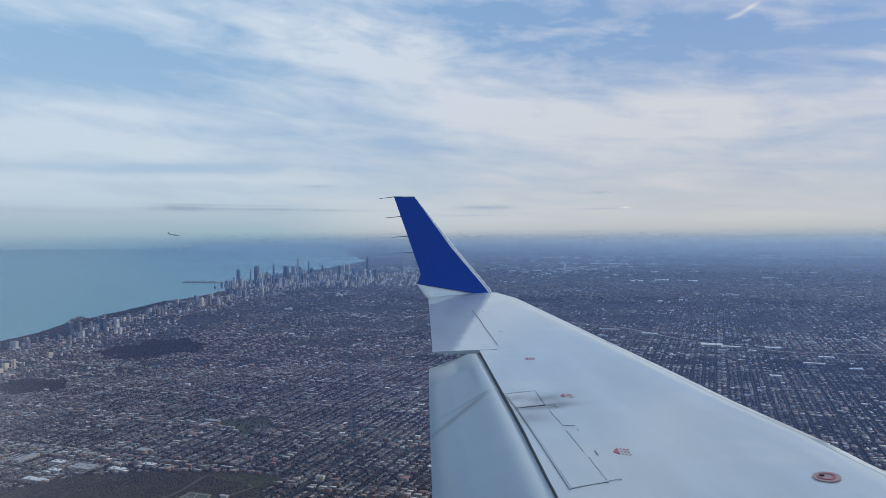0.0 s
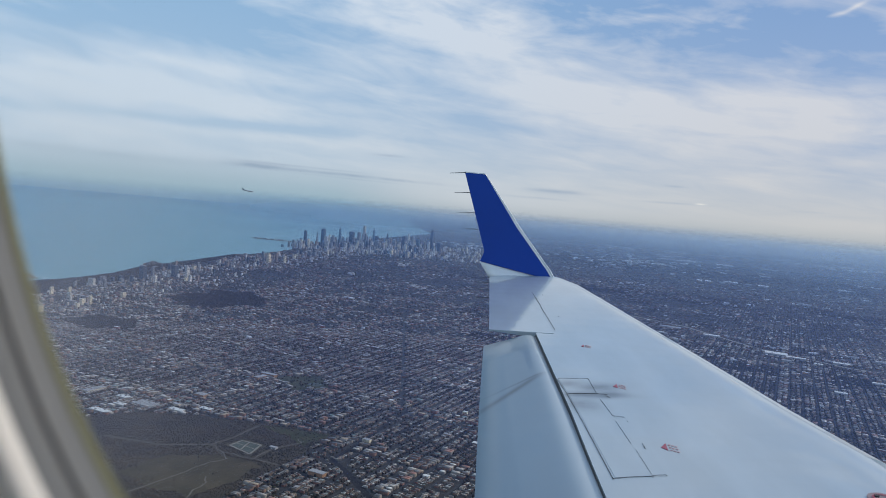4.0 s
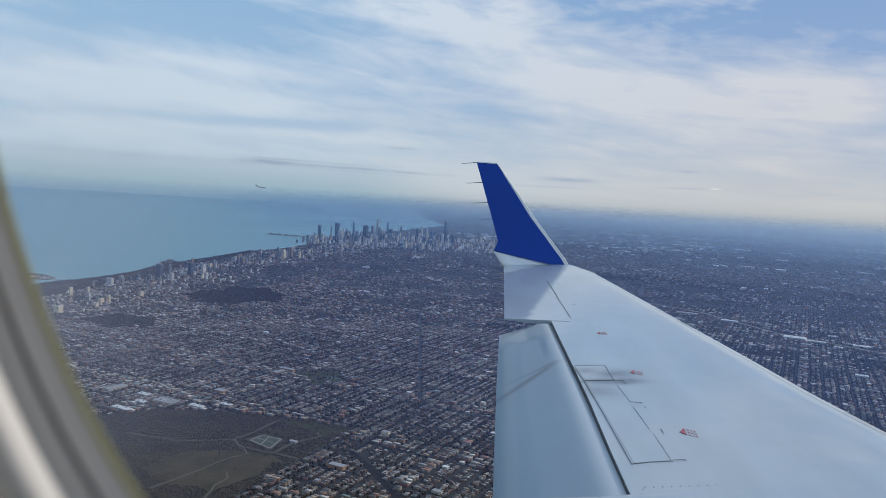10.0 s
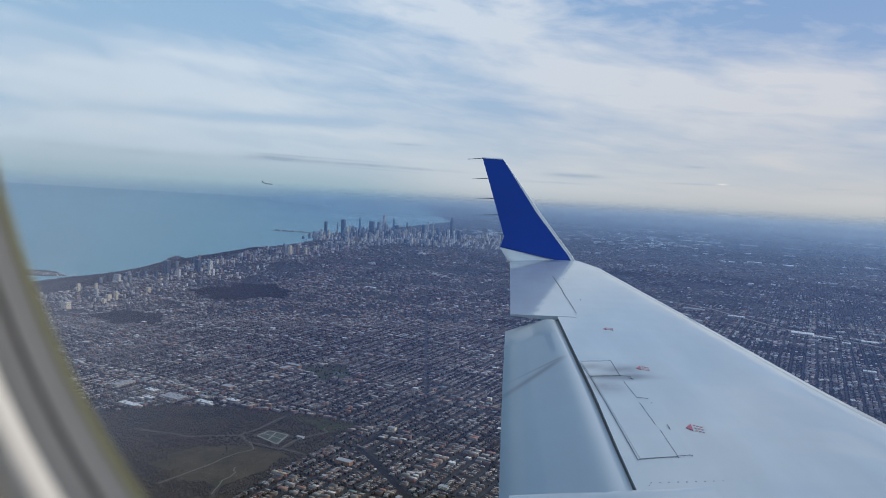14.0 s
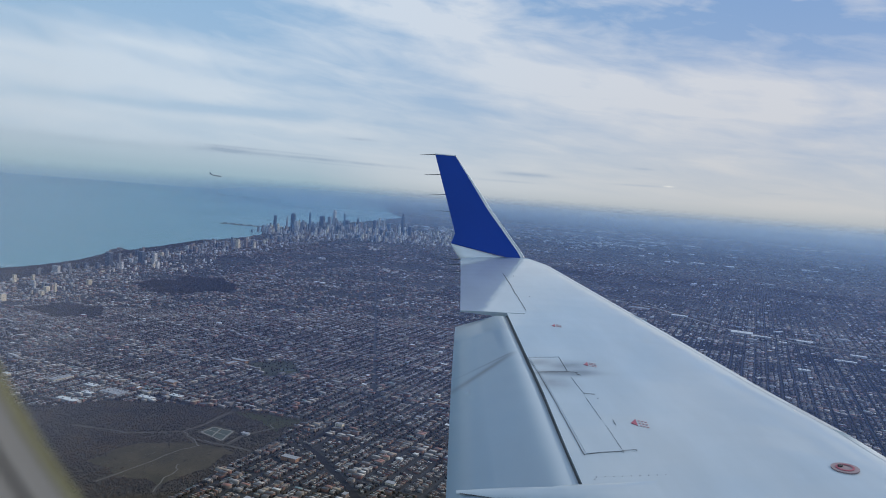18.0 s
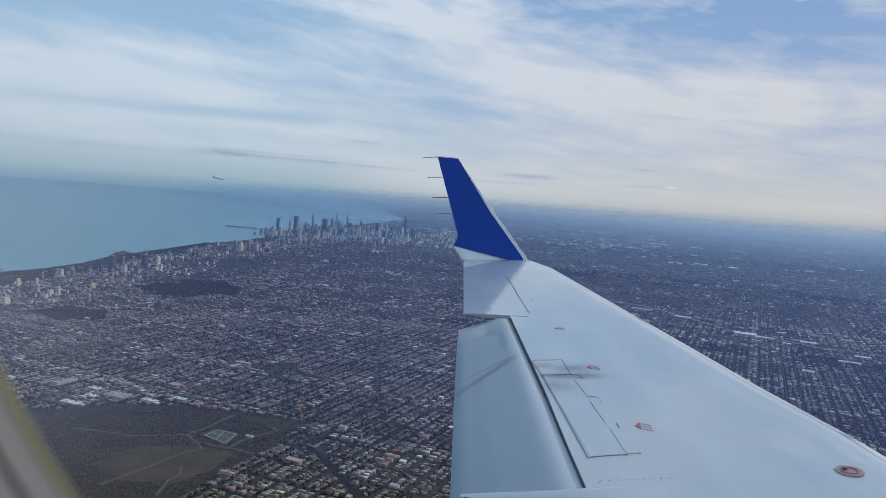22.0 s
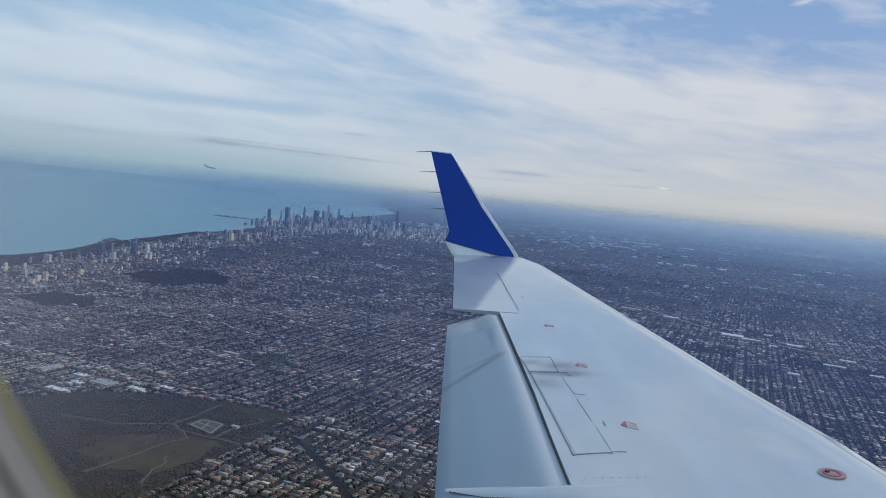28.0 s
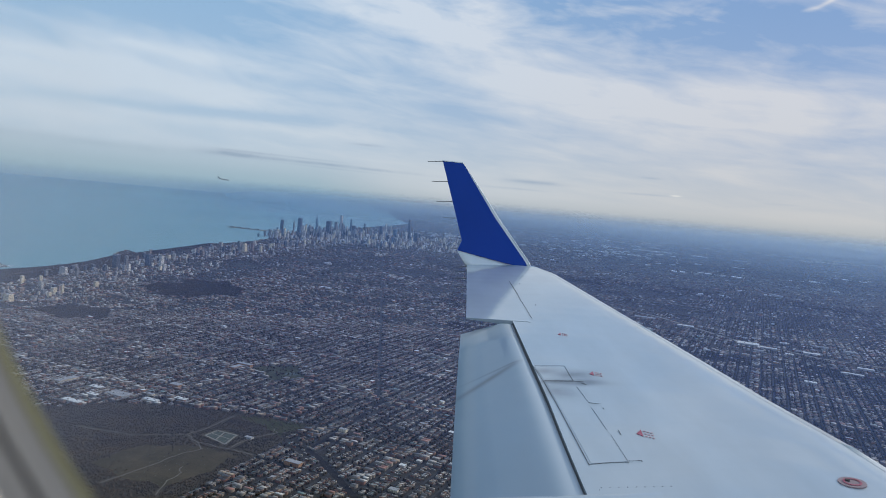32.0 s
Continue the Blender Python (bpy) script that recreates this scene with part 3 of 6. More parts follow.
def near_line(x, y, pts, w):
    res = np.zeros(len(x), bool)
    for (x0, y0), (x1, y1) in zip(pts, pts[1:]):
        dx, dy = x1 - x0, y1 - y0
        t = np.clip(((x - x0) * dx + (y - y0) * dy) / (dx * dx + dy * dy), 0, 1)
        res |= np.hypot(x - x0 - t * dx, y - y0 - t * dy) < w
    return res


# the street grid's axes: along the avenues, and across
VV, UU = Vector((0.419, 0.908, 0)), Vector((0.908, -0.419, 0))


def strips(name, segs, z, material, label, category):
    verts, faces = [], []
    for (x0, y0), (x1, y1), w in segs:
        d = Vector((x1 - x0, y1 - y0, 0))
        s = Vector((-d.y, d.x, 0)).normalized() * w / 2
        k = len(verts)
        verts += [(x0 - s.x, y0 - s.y, z), (x1 - s.x, y1 - s.y, z), (x1 + s.x, y1 + s.y, z), (x0 + s.x, y0 + s.y, z)]
        faces.append((k, k + 1, k + 2, k + 3))
    return tagged(ob_mesh(name, verts, faces, material), label, category, kind="structure")


def uv(u, v):
    return (UU.x * u + VV.x * v, UU.y * u + VV.y * v)


def chain(pts, w):
    return [(p, q, w) for p, q in zip(pts, pts[1:])]


AVENUE = [(-14, 286), (-39, 680), (-60, 1000)]
RAIL = [(-3, 156), (-9, 180), (-18, 199), (-27, 216), (-31, 222), (-26, 236), (-8, 295)]
FREEWAY = [(60, 800), (153, 660), (198, 605), (223, 519), (262, 468), (330, 440), (520, 420)]
def clear(p, q, w):
    """The stretches of a street that lie on built-up land within sight."""
    n = 60
    t = np.linspace(0, 1, n + 1)
    x, y = p[0] + (q[0] - p[0]) * t, p[1] + (q[1] - p[1]) * t
    bad = np.zeros(n + 1, bool)
    for poly in (LAKE, PARK_A, PARK_B, WOODS, LAKESIDE, FIELD):
        bad |= inside(x, y, poly)
    bad |= (np.abs(np.degrees(np.arctan2(x, y))) > 44) | (np.hypot(x, y) > 800) | (np.hypot(x, y) < 140)
    out, start = [], None
    for k in range(n + 1):
        if not bad[k] and start is None:
            start = k
        if start is not None and (bad[k] or k == n):
            end = k - 1 if bad[k] else k
            if end > start:
                out.append(((x[start], y[start]), (x[end], y[end]), w))
            start = None
    return out


BU, BV = 6.2, 12.4
ns, ew = [], []
for k in range(-130, 45):
    ns += clear(uv(k * BU, 40), uv(k * BU, 800), 0.75 if k % 8 else 1.5)
for k in range(4, 65):
    ew += clear(uv(-800, k * BV), uv(300, k * BV), 0.7 if k % 4 else 1.5)
strips("road", ns, 0.02, M_ROAD, "grey asphalt streets of the city grid", "street")
strips("cross_street", ew, 0.025, M_ROAD, "grey asphalt cross streets of the city grid", "street")
strips("avenue", chain(AVENUE, 1.5), 0.03, M_ROAD, "long straight grey avenue", "street")
strips("railway", chain(RAIL[:5], 2.2) + chain(RAIL[4:], 1.2), 0.035, M_RAIL, "dark railway cutting between the houses", "railway")
strips("freeway", chain(FREEWAY, 3.0), 0.04, M_PATH, "pale concrete freeway", "freeway")
strips("shore_drive", chain([(-306, 440), (-301, 475), (-293, 545), (-284, 600), (-281, 640), (-287, 702), (-277, 813), (-266, 930)], 2.0), 0.1, M_PATH, "pale lakeshore drive", "road")
def winding(pts, w, seed):
    """A path through the points with gentle bends."""
    r_, out = random.Random(seed), [pts[0]]
    for p, q in zip(pts, pts[1:]):
        for k in range(1, 4):
            out.append((p[0] + (q[0] - p[0]) * k / 3 + r_.uniform(-0.5, 0.5), p[1] + (q[1] - p[1]) * k / 3 + r_.uniform(-0.5, 0.5)))
    return chain(out, w)


PATHS = [[(-78.4, 185.3), (-71.0, 199.0), (-66.8, 208.9), (-61.7, 214.9)], [(-69.6, 226.4), (-65.4, 234.5), (-61.1, 248.1)], [(-65.1, 220.6), (-53.4, 216.7), (-45.8, 213.8)],
         [(-53.7, 217.9), (-51.7, 224.8), (-43.6, 235.1), (-45.2, 238.3)], [(-62.4, 180.9), (-62.5, 190.3), (-61.3, 196.6), (-62.7, 199.6)], [(-61.7, 214.9), (-65.1, 220.6), (-69.6, 226.4), (-84, 222), (-104, 226)]]
PARK_ROAD = [(-67.5, 150), (-55.4, 181.7), (-44.2, 213.5), (-25.7, 265.3), (-14.6, 296.3)]
strips("park_road", chain(PARK_ROAD, 0.9), 0.14, M_ROAD, "straight asphalt road along the edge of the woods", "road")
strips("park_path", [s for k, p in enumerate(PATHS) for s in winding(p, 0.40, k)], 0.13, M_TRAIL, "pale winding path in the park", "path")
strips("court_edge", chain([(-64.2, 227.0), (-61.9, 232.4), (-55.0, 229.6), (-56.2, 220.7), (-64.2, 227.0)], 0.7) + chain([(-59.3, 231.2), (-59.9, 224.0)], 0.6) + chain([(-62.9, 229.6), (-55.6, 225.2)], 0.4), 0.125, M_PATH, "pale paving round the sports court", "path")


# ---- city fabric ----
COURT = [(-65.2, 227.0), (-62.4, 233.6), (-54.0, 230.4), (-55.6, 219.4)]
OPEN = [LAKE, PARK_A, PARK_B, WOODS, LAKESIDE, FIELD, COURT]


def buildable(u, v, margin=0.0):
    x, y = UU.x * u + VV.x * v, UU.y * u + VV.y * v
    bad = np.zeros(len(u), bool)
    for poly in OPEN:
        bad |= inside(x, y, poly)
    bad |= near_line(x, y, RAIL[:5], 1.5) | near_line(x, y, RAIL[4:], 0.8) | near_line(x, y, FREEWAY, 3.0) | near_line(x, y, AVENUE, 0.9)
    ang = np.degrees(np.arctan2(x, y))
    bad |= (np.abs(ang) > 41) | (np.hypot(x, y) < 150)
    return ~bad


def fast_mesh(name, verts, loops, sizes, mats, index=None):
    me = bpy.data.meshes.new(name)
    me.vertices.add(len(verts))
    me.vertices.foreach_set("co", np.ascontiguousarray(verts, np.float32).ravel())
    me.loops.add(len(loops))
    me.loops.foreach_set("vertex_index", np.ascontiguousarray(loops, np.int32))
    starts = np.concatenate(([0], np.cumsum(sizes)[:-1])).astype(np.int32)
    me.polygons.add(len(sizes))
    me.polygons.foreach_set("loop_start", starts)
    for mt in mats:
        me.materials.append(mt)
    if index is not None:
        me.polygons.foreach_set("material_index", np.ascontiguousarray(index, np.int32))
    me.update(calc_edges=True)
    me.validate()
    return me


BOX_F = np.array([[4, 5, 6, 7], [0, 1, 5, 4], [1, 2, 6, 5], [2, 3, 7, 6], [3, 0, 4, 7]])
GAB_F = [[0, 1, 5, 4], [2, 3, 7, 6], [1, 2, 6, 9, 5], [3, 0, 4, 8, 7], [4, 5, 9, 8], [6, 7, 8, 9]]


def boxes(name, u, v, w, d, h, gable, label, category):
    """Houses as one mesh: w along the cross streets, d along the avenues, h high; some with a ridged roof."""
    out = []
    for flag in (False, True):
        s = gable == flag
        if not s.any():
            continue
        n = s.sum()
        uu, vv, ww, dd, hh = (q[s] for q in (u, v, w, d, h))
        su, sv = np.array([-1, 1, 1, -1]) / 2, np.array([-1, -1, 1, 1]) / 2
        U = uu[:, None] + su * ww[:, None]
        V = vv[:, None] + sv * dd[:, None]
        lo = np.stack([UU.x * U + VV.x * V, UU.y * U + VV.y * V, np.zeros_like(U)], -1)
        hi = lo.copy()
        hi[..., 2] = hh[:, None]
        if flag:
            RU = uu[:, None] + np.array([-0.5, 0.5]) * ww[:, None]
            RV = vv[:, None] + np.zeros(2)
            top = np.stack([UU.x * RU + VV.x * RV, UU.y * RU + VV.y * RV, np.broadcast_to(hh[:, None] + dd[:, None] * 0.38, RU.shape)], -1)
            verts = np.concatenate([lo, hi, top], 1)
            tmpl, step = np.concatenate(GAB_F), 10
            sizes, idx = np.tile([len(fc) for fc in GAB_F], n), np.tile([0, 0, 0, 0, 1, 1], n)
        else:
            verts = np.concatenate([lo, hi], 1)
            tmpl, step = BOX_F.ravel(), 8
            sizes, idx = np.tile([4] * 5, n), np.tile([1, 0, 0, 0, 0], n)
        loops = (tmpl[None] + step * np.arange(n)[:, None]).ravel()
        me = fast_mesh(name, verts.reshape(-1, 3), loops, sizes, [M_WALL, M_ROOF], idx)
        ob = tagged(new(name, me), label, category, kind="stuff")
        out.append(ob)
    return out


rng = np.random.default_rng(5)


def lots(r0, r1, pitch, skip):
    """House lots of all blocks between two distances."""
    per = int(10.6 / pitch)
    bu, bv, side, lot = np.meshgrid(np.arange(-168, 56), np.arange(0, 92), np.arange(2), np.arange(per), indexing="ij")
    bu, bv, side, lot = (q.ravel() for q in (bu, bv, side, lot))
    v = bv * BV + 0.95 + pitch * (lot + 0.5)
    u = bu * BU + np.where(side == 0, 1.85, BU - 1.85)
    r = np.hypot(u, v)
    keep = (r > r0) & (r < r1) & (rng.random(len(u)) > skip)
    u, v, side, bu, bv = (q[keep] for q in (u, v, side, bu, bv))
    ok = buildable(u, v)
    return (q[ok] for q in (u, v, side, bu, bv))


def hashed(a, b, k):
    return np.modf(np.abs(np.sin(a * 12.9898 + b * 78.233 + k * 37.7) * 43758.5453))[0]


def patch(u, v):
    """Quarters with more trees than roofs, 0 to 1."""
    return np.clip(0.25 + 0.9 * np.sin(u * 0.035 + 1.3 * np.sin(v * 0.021)) * np.sin(v * 0.027 + 1.7 * np.sin(u * 0.017)), 0, 1)


# near rows: house by house, each block with its own mix
u, v, side, bu, bv = lots(150, 460, 0.46, 0.08)
n = len(u)
style, density = hashed(bu, bv, 1), hashed(bu, bv, 4)
hood = hashed(np.floor(bu / 5), np.floor(bv / 3), 6)
ok = rng.random(n) < (0.40 + 0.5 * density + 0.4 * hood) * np.where(UU.x * u + VV.x * v > 0.24 * (UU.y * u + VV.y * v), 0.42, 1.0)
u, v, side, bu, bv, style = (q[ok] for q in (u, v, side, bu, bv, style))
n = len(u)
w = 0.85 + 0.45 * rng.random(n) + 0.4 * (style > 0.6)
d = 0.25 + 0.13 * rng.random(n)
h = 0.36 + 0.20 * rng.random(n) + 0.2 * (style > 0.7)
gable = (rng.random(n) < np.where(style < 0.45, 0.6, 0.1))
u = u + rng.normal(0, 0.16, n)
v = v + rng.normal(0, 0.04, n)
NEAR = np.hypot(u, v) < 190
boxes("house_row", u[~NEAR], v[~NEAR], w[~NEAR], d[~NEAR], h[~NEAR], gable[~NEAR], "dense rows of small brick and frame houses", "houses")
near_set = [q[NEAR] for q in (u, v, w, d, h, gable)]
# garages along the alleys
gk = rng.random(n) < 0.5
gu = u[gk] + np.where(side[gk] == 0, 0.92, -0.92)
gn = gk.sum()
boxes("alley_garage", gu, v[gk], 0.34 + 0.1 * rng.random(gn), 0.3 + 0.08 * rng.random(gn), 0.16 + 0.04 * rng.random(gn), np.zeros(gn, bool), "small flat garages along the alleys", "garages")
# blocks of flats and shops on the wider streets
u, v, side, bu, bv = lots(150, 640, 1.5, 0.3)
n = len(u)
art = (bv % 4 == 0) | (bu % 8 == 0) | (hashed(bu, bv, 9) > 0.9)
q = art & (rng.random(n) < 0.6)
boxes("shop_block", u[q], v[q], 1.5 + 1.2 * rng.random(q.sum()), 0.9 + 0.7 * rng.random(q.sum()), 0.5 + 0.6 * rng.random(q.sum()), np.zeros(q.sum(), bool), "flat-roofed shops and apartment blocks on wider streets", "buildings")
# middle distance: several lots to a box
u, v, side, bu, bv = lots(460, 1250, 2.1, 0.25)
n = len(u)
ok = np.hypot(u, v) < 900 + 350 * rng.random(n) ** 1.5
u, v, side, bu, bv = (q[ok] for q in (u, v, side, bu, bv))
n = len(u)
ok = rng.random(n) < 0.05 + 0.5 * hashed(bu, bv, 4) + 0.65 * hashed(np.floor(bu / 5), np.floor(bv / 3), 6)
u, v = u[ok], v[ok]
n = len(u)
u, v = u + rng.normal(0, 0.3, n), v + rng.normal(0, 0.4, n)
far = np.clip((np.hypot(u, v) - 430) / 350, 0, 1)
ok = rng.random(n) > 0.42 * far + 0.55 * patch(u, v)
u, v, far = u[ok], v[ok], far[ok]
n = len(u)
boxes("terrace_row", u, v, 0.9 + 1.1 * rng.random(n) ** 2 + far * 2.6 * rng.random(n) ** 3, 0.7 + 1.7 * rng.random(n) ** 2, 0.4 + 0.4 * rng.random(n), rng.random(n) < 0.2, "far rows of low city houses", "houses")
# far: a few roofs to a block
bu, bv = np.meshgrid(np.arange(-300, 100), np.arange(20, 165), indexing="ij")
u, v = bu.ravel() * 10.0 + rng.random(bu.size) * 8, bv.ravel() * 20.0 + rng.random(bu.size) * 16
ok = buildable(u, v) & (np.hypot(u, v) > 950) & (np.hypot(u, v) < 3200) & (rng.random(len(u)) < 0.85 - 0.6 * patch(u * 0.5, v * 0.5))
u, v = u[ok], v[ok]
n = len(u)
boxes("distant_block", u, v, 1.6 + 7 * rng.random(n) ** 4, 1.6 + 4 * rng.random(n), 0.7 + 0.7 * rng.random(n), np.zeros(n, bool), "distant low roofs in haze", "buildings")

# warehouses with pale roofs
M_WARE = plain("pale_warehouse_roof", (0.54, 0.54, 0.53), 0.5)
M_WARE_WALL = plain("grey_warehouse_wall", (0.30, 0.30, 0.30), 0.7)


def prism(name, x, y, w, d, z0, z1, material, parent, turn=-0.4325, taper=1.0, label=""):
    """A block standing at x, y, with bevelled upper edges."""
    bm = bmesh.new()
    c, s = math.cos(turn), math.sin(turn)
    lo, hi = [], []
    for a, b in ((-1, -1), (1, -1), (1, 1), (-1, 1)):
        for lst, z, k in ((lo, z0, 1.0), (hi, z1, taper)):
            px, py = a * w / 2 * k, b * d / 2 * k
            lst.append(bm.verts.new((x + c * px - s * py, y + s * px + c * py, z)))
    bm.faces.new(lo[::-1])
    top = bm.faces.new(hi)
    for k in range(4):
        j = (k + 1) % 4
        bm.faces.new((lo[k], lo[j], hi[j], hi[k]))
    bmesh.ops.bevel(bm, geom=list(top.edges), offset=min(w, d, z1 - z0) * 0.05, segments=1, affect="EDGES")
    return part(name, bm, material, parent, label)


def empty(name, label, category, group="", at=(0, 0, 0)):
    ob = new(name)
    ob.empty_display_size = 0.2
    return tagged(ob, label, category, group)


def warehouse(x, y, w, d, h, tone):
    wh = empty("warehouse", "long low warehouse with a pale flat roof", "warehouse", "warehouses")
    prism("wall", x, y, w, d, 0, h, M_WARE_WALL, wh)
    prism("roof", x, y, w * 1.01, d * 1.01, h, h + 0.12, M_WARE if tone else M_CAP, wh)
    for k in range(2):
        prism("roof_vent", x + (k - 0.5) * w * 0.4, y, 0.5, 0.5, h + 0.12, h + 0.42, M_CAP, wh)


rs = random.Random(21)
NEAR_SHEDS = [(228, 500, 14, 9, 1.0, 1), (236, 488, 12, 4, 1.0, 1), (262, 480, 10, 5, 1.0, 1), (205, 560, 12, 5, 1.1, 1), (182, 590, 16, 6, 1.0, 0), (275, 440, 9, 4, 0.9, 1), (300, 500, 8, 5, 1.0, 0), (255, 420, 12, 3, 0.9, 1), (268, 400, 7, 3, 0.9, 1), (-116.8, 268.1, 5, 2.6, 0.7, 1), (-113.8, 258.7, 4.5, 2.2, 0.7, 1), (-92.8, 257.7, 6, 2.4, 0.7, 1), (-83.6, 261.9, 5, 2.2, 0.7, 1), (-116.5, 249.5, 8, 2.6, 0.7, 1), (-106, 262, 9, 5, 0.6, 0), (40, 640, 10, 4, 1.0, 0), (-80, 600, 9, 4, 1.0, 1)]
FAR_SHEDS = [(330, 820, 30), (420, 900, 40), (250, 1000, 26), (560, 1040, 50), (620, 1200, 60), (780, 1350, 70), (300, 1350, 40), (120, 1300, 30), (160, 1500, 40), (420, 1650, 60), (60, 1700, 40), (200, 1200, 22), (90, 1120, 18), (900, 1600, 90), (-30, 720, 9), (60, 900, 14), (-60, 980, 12), (-110, 800, 10)]
for x, y, wd, dp, ht, tone in NEAR_SHEDS:
    warehouse(x, y, wd, dp, ht, tone)
for x, y, wd in FAR_SHEDS:
    for k in range(5):
        warehouse(x + rs.uniform(-0.7, 0.7) * wd, y + rs.uniform(-20, 20), wd * rs.uniform(0.07, 0.24), rs.uniform(4, 10), 1.3, rs.random() < 0.35)
# works and yards beyond the city: where each row begins, and how far it runs
for x, y, run in ((503, 2350, 114), (454, 1889, 119), (506, 1848, 306), (713, 2415, 61), (407, 1571, 57), (1047, 2663, 184), (1041, 2373, 295), (1059, 2103, 107), (1204, 2151, 519), (395, 1178, 37), (438, 1186, 57), (851, 2664, 76), (575, 2082, 125), (508, 1686, 53)):
    for k in range(4):
        warehouse(x + run * (k + rs.random()) / 4, y - 0.45 * run * k / 4 + rs.uniform(-15, 15), run * rs.uniform(0.10, 0.26), rs.uniform(8, 18), rs.uniform(1.2, 2.4), rs.random() < 0.8)
for k in range(40):
    r, a = rs.uniform(1450, 2700), math.radians(rs.uniform(7, 24))
    warehouse(r * math.sin(a), r * math.cos(a), rs.uniform(6, 24), rs.uniform(4, 10), rs.uniform(1.0, 1.8), rs.random() < 0.75)
# white sheds of an industrial belt behind the wing's tip
for k in range(100):
    x, y = (rs.gauss(330, 90), rs.gauss(1650, 260)) if k < 60 else (rs.gauss(35, 32), rs.gauss(1650, 90))
    warehouse(x, y, rs.uniform(4, 13), rs.uniform(5, 12), rs.uniform(1.2, 3.0), rs.random() < 0.6)
for k in range(26):
    r, a = rs.uniform(430, 640), math.radians(rs.uniform(14, 30))
    warehouse(r * math.sin(a), r * math.cos(a), rs.uniform(2.5, 7), rs.uniform(1.5, 4), rs.uniform(0.7, 1.1), rs.random() < 0.5)


# the 300 houses that the way passes nearest, each a thing of its own
def house_model(wd, dp, ht, ridged):
    hs = empty("house", "small brick city house with a flat grey roof" if not ridged else "narrow frame house with a ridged roof", "house", "houses on the nearest streets")
    prism("wall", 0, 0, wd, dp, 0, ht, M_WALL_ONE, hs, 0)
    if ridged:
        x, y = wd / 2 + 0.02, dp / 2 + 0.02
        vs = [(-x, -y, ht), (x, -y, ht), (x, y, ht), (-x, y, ht), (-x, 0, ht + dp * 0.4), (x, 0, ht + dp * 0.4)]
        ob_mesh("roof", vs, [(0, 1, 5, 4), (2, 3, 4, 5), (1, 2, 5), (3, 0, 4), (3, 2, 1, 0)], M_ROOF_ONE, hs)
    else:
        prism("roof", 0, 0, wd * 1.02, dp * 1.03, ht, ht + 0.05, M_ROOF_ONE, hs, 0)
    prism("chimney", wd * 0.2, dp * 0.25, 0.06, 0.06, ht, ht + 0.18, M_WALL_ONE, hs, 0)
    prism("porch", -wd / 2 - 0.07, 0, 0.14, dp * 0.8, 0, ht * 0.45, M_WALL_ONE, hs, 0)
    return hs


models = [house_model(wd, dp, ht, rg) for wd, dp, ht, rg in ((1.15, 0.36, 0.44, False), (1.35, 0.38, 0.52, False), (1.1, 0.34, 0.40, True), (1.6, 0.40, 0.60, False))]
nu, nv, nw, nd, nh, ng = near_set
pick = np.argsort(np.hypot(nu, nv))[:290]
for c, k in enumerate(pick):
    x, y = uv(float(nu[k]), float(nv[k]))
    m = pose(x, y, 0, 0, 0, math.degrees(math.atan2(UU.y, UU.x)))
    src = models[2 if ng[k] else (0, 1, 3)[c % 3]]
    if c < 4:
        models[c].matrix_basis = m
    else:
        copy_thing(src, m)
rest = np.setdiff1d(np.arange(len(nu)), pick)
if len(rest):
    boxes("house_row", nu[rest], nv[rest], nw[rest], nd[rest], nh[rest], ng[rest], "dense rows of small brick and frame houses", "houses")


# ---- bare trees ----
def clumps(name, x, y, size, label, category="trees", mat=None):
    """Ragged leafless crowns, each a few uneven spiky facets on a stub of trunk."""
    n = len(x)
    ang = np.arange(5) * 2 * math.pi / 5
    pts = []
    for k, (rad, z) in enumerate(((0.36, 0.12), (0.52, 0.55))):
        a = ang[None] + rng.random((n, 1)) * 6.28 + k * 0.5
        rr = size[:, None] * rad * (0.5 + 1.0 * rng.random((n, 5)))
        zz = size[:, None] * (z + 0.2 * k * rng.random((n, 5)))
        pts.append(np.stack([x[:, None] + rr * np.cos(a), y[:, None] + rr * np.sin(a), zz], -1))
    tip = np.stack([x + rng.normal(0, 0.1, n) * size, y + rng.normal(0, 0.1, n) * size, size * (0.85 + 0.3 * rng.random(n))], -1)[:, None]
    verts = np.concatenate(pts + [tip], 1)
    fc = [[k, (k + 1) % 5, 5 + (k + 1) % 5, 5 + k] for k in range(5)]
    tri = [[5 + k, 5 + (k + 1) % 5, 10] for k in range(5)]
    tmpl = np.concatenate([np.ravel(fc), np.ravel(tri)])
    sizes = np.tile([4] * 5 + [3] * 5, n)
    loops = (tmpl[None] + 11 * np.arange(n)[:, None]).ravel()
    return tagged(new(name, fast_mesh(name, verts.reshape(-1, 3), loops, sizes, [mat or M_TREE])), label, category, kind="stuff")


def scatter(poly, count, lo, hi):
    px, py = np.array(poly).T
    x, y = rng.uniform(px.min(), px.max(), count * 3), rng.uniform(py.min(), py.max(), count * 3)
    s = inside(x, y, poly)
    x, y = x[s][:count], y[s][:count]
    return x, y, lo + (hi - lo) * rng.random(len(x))


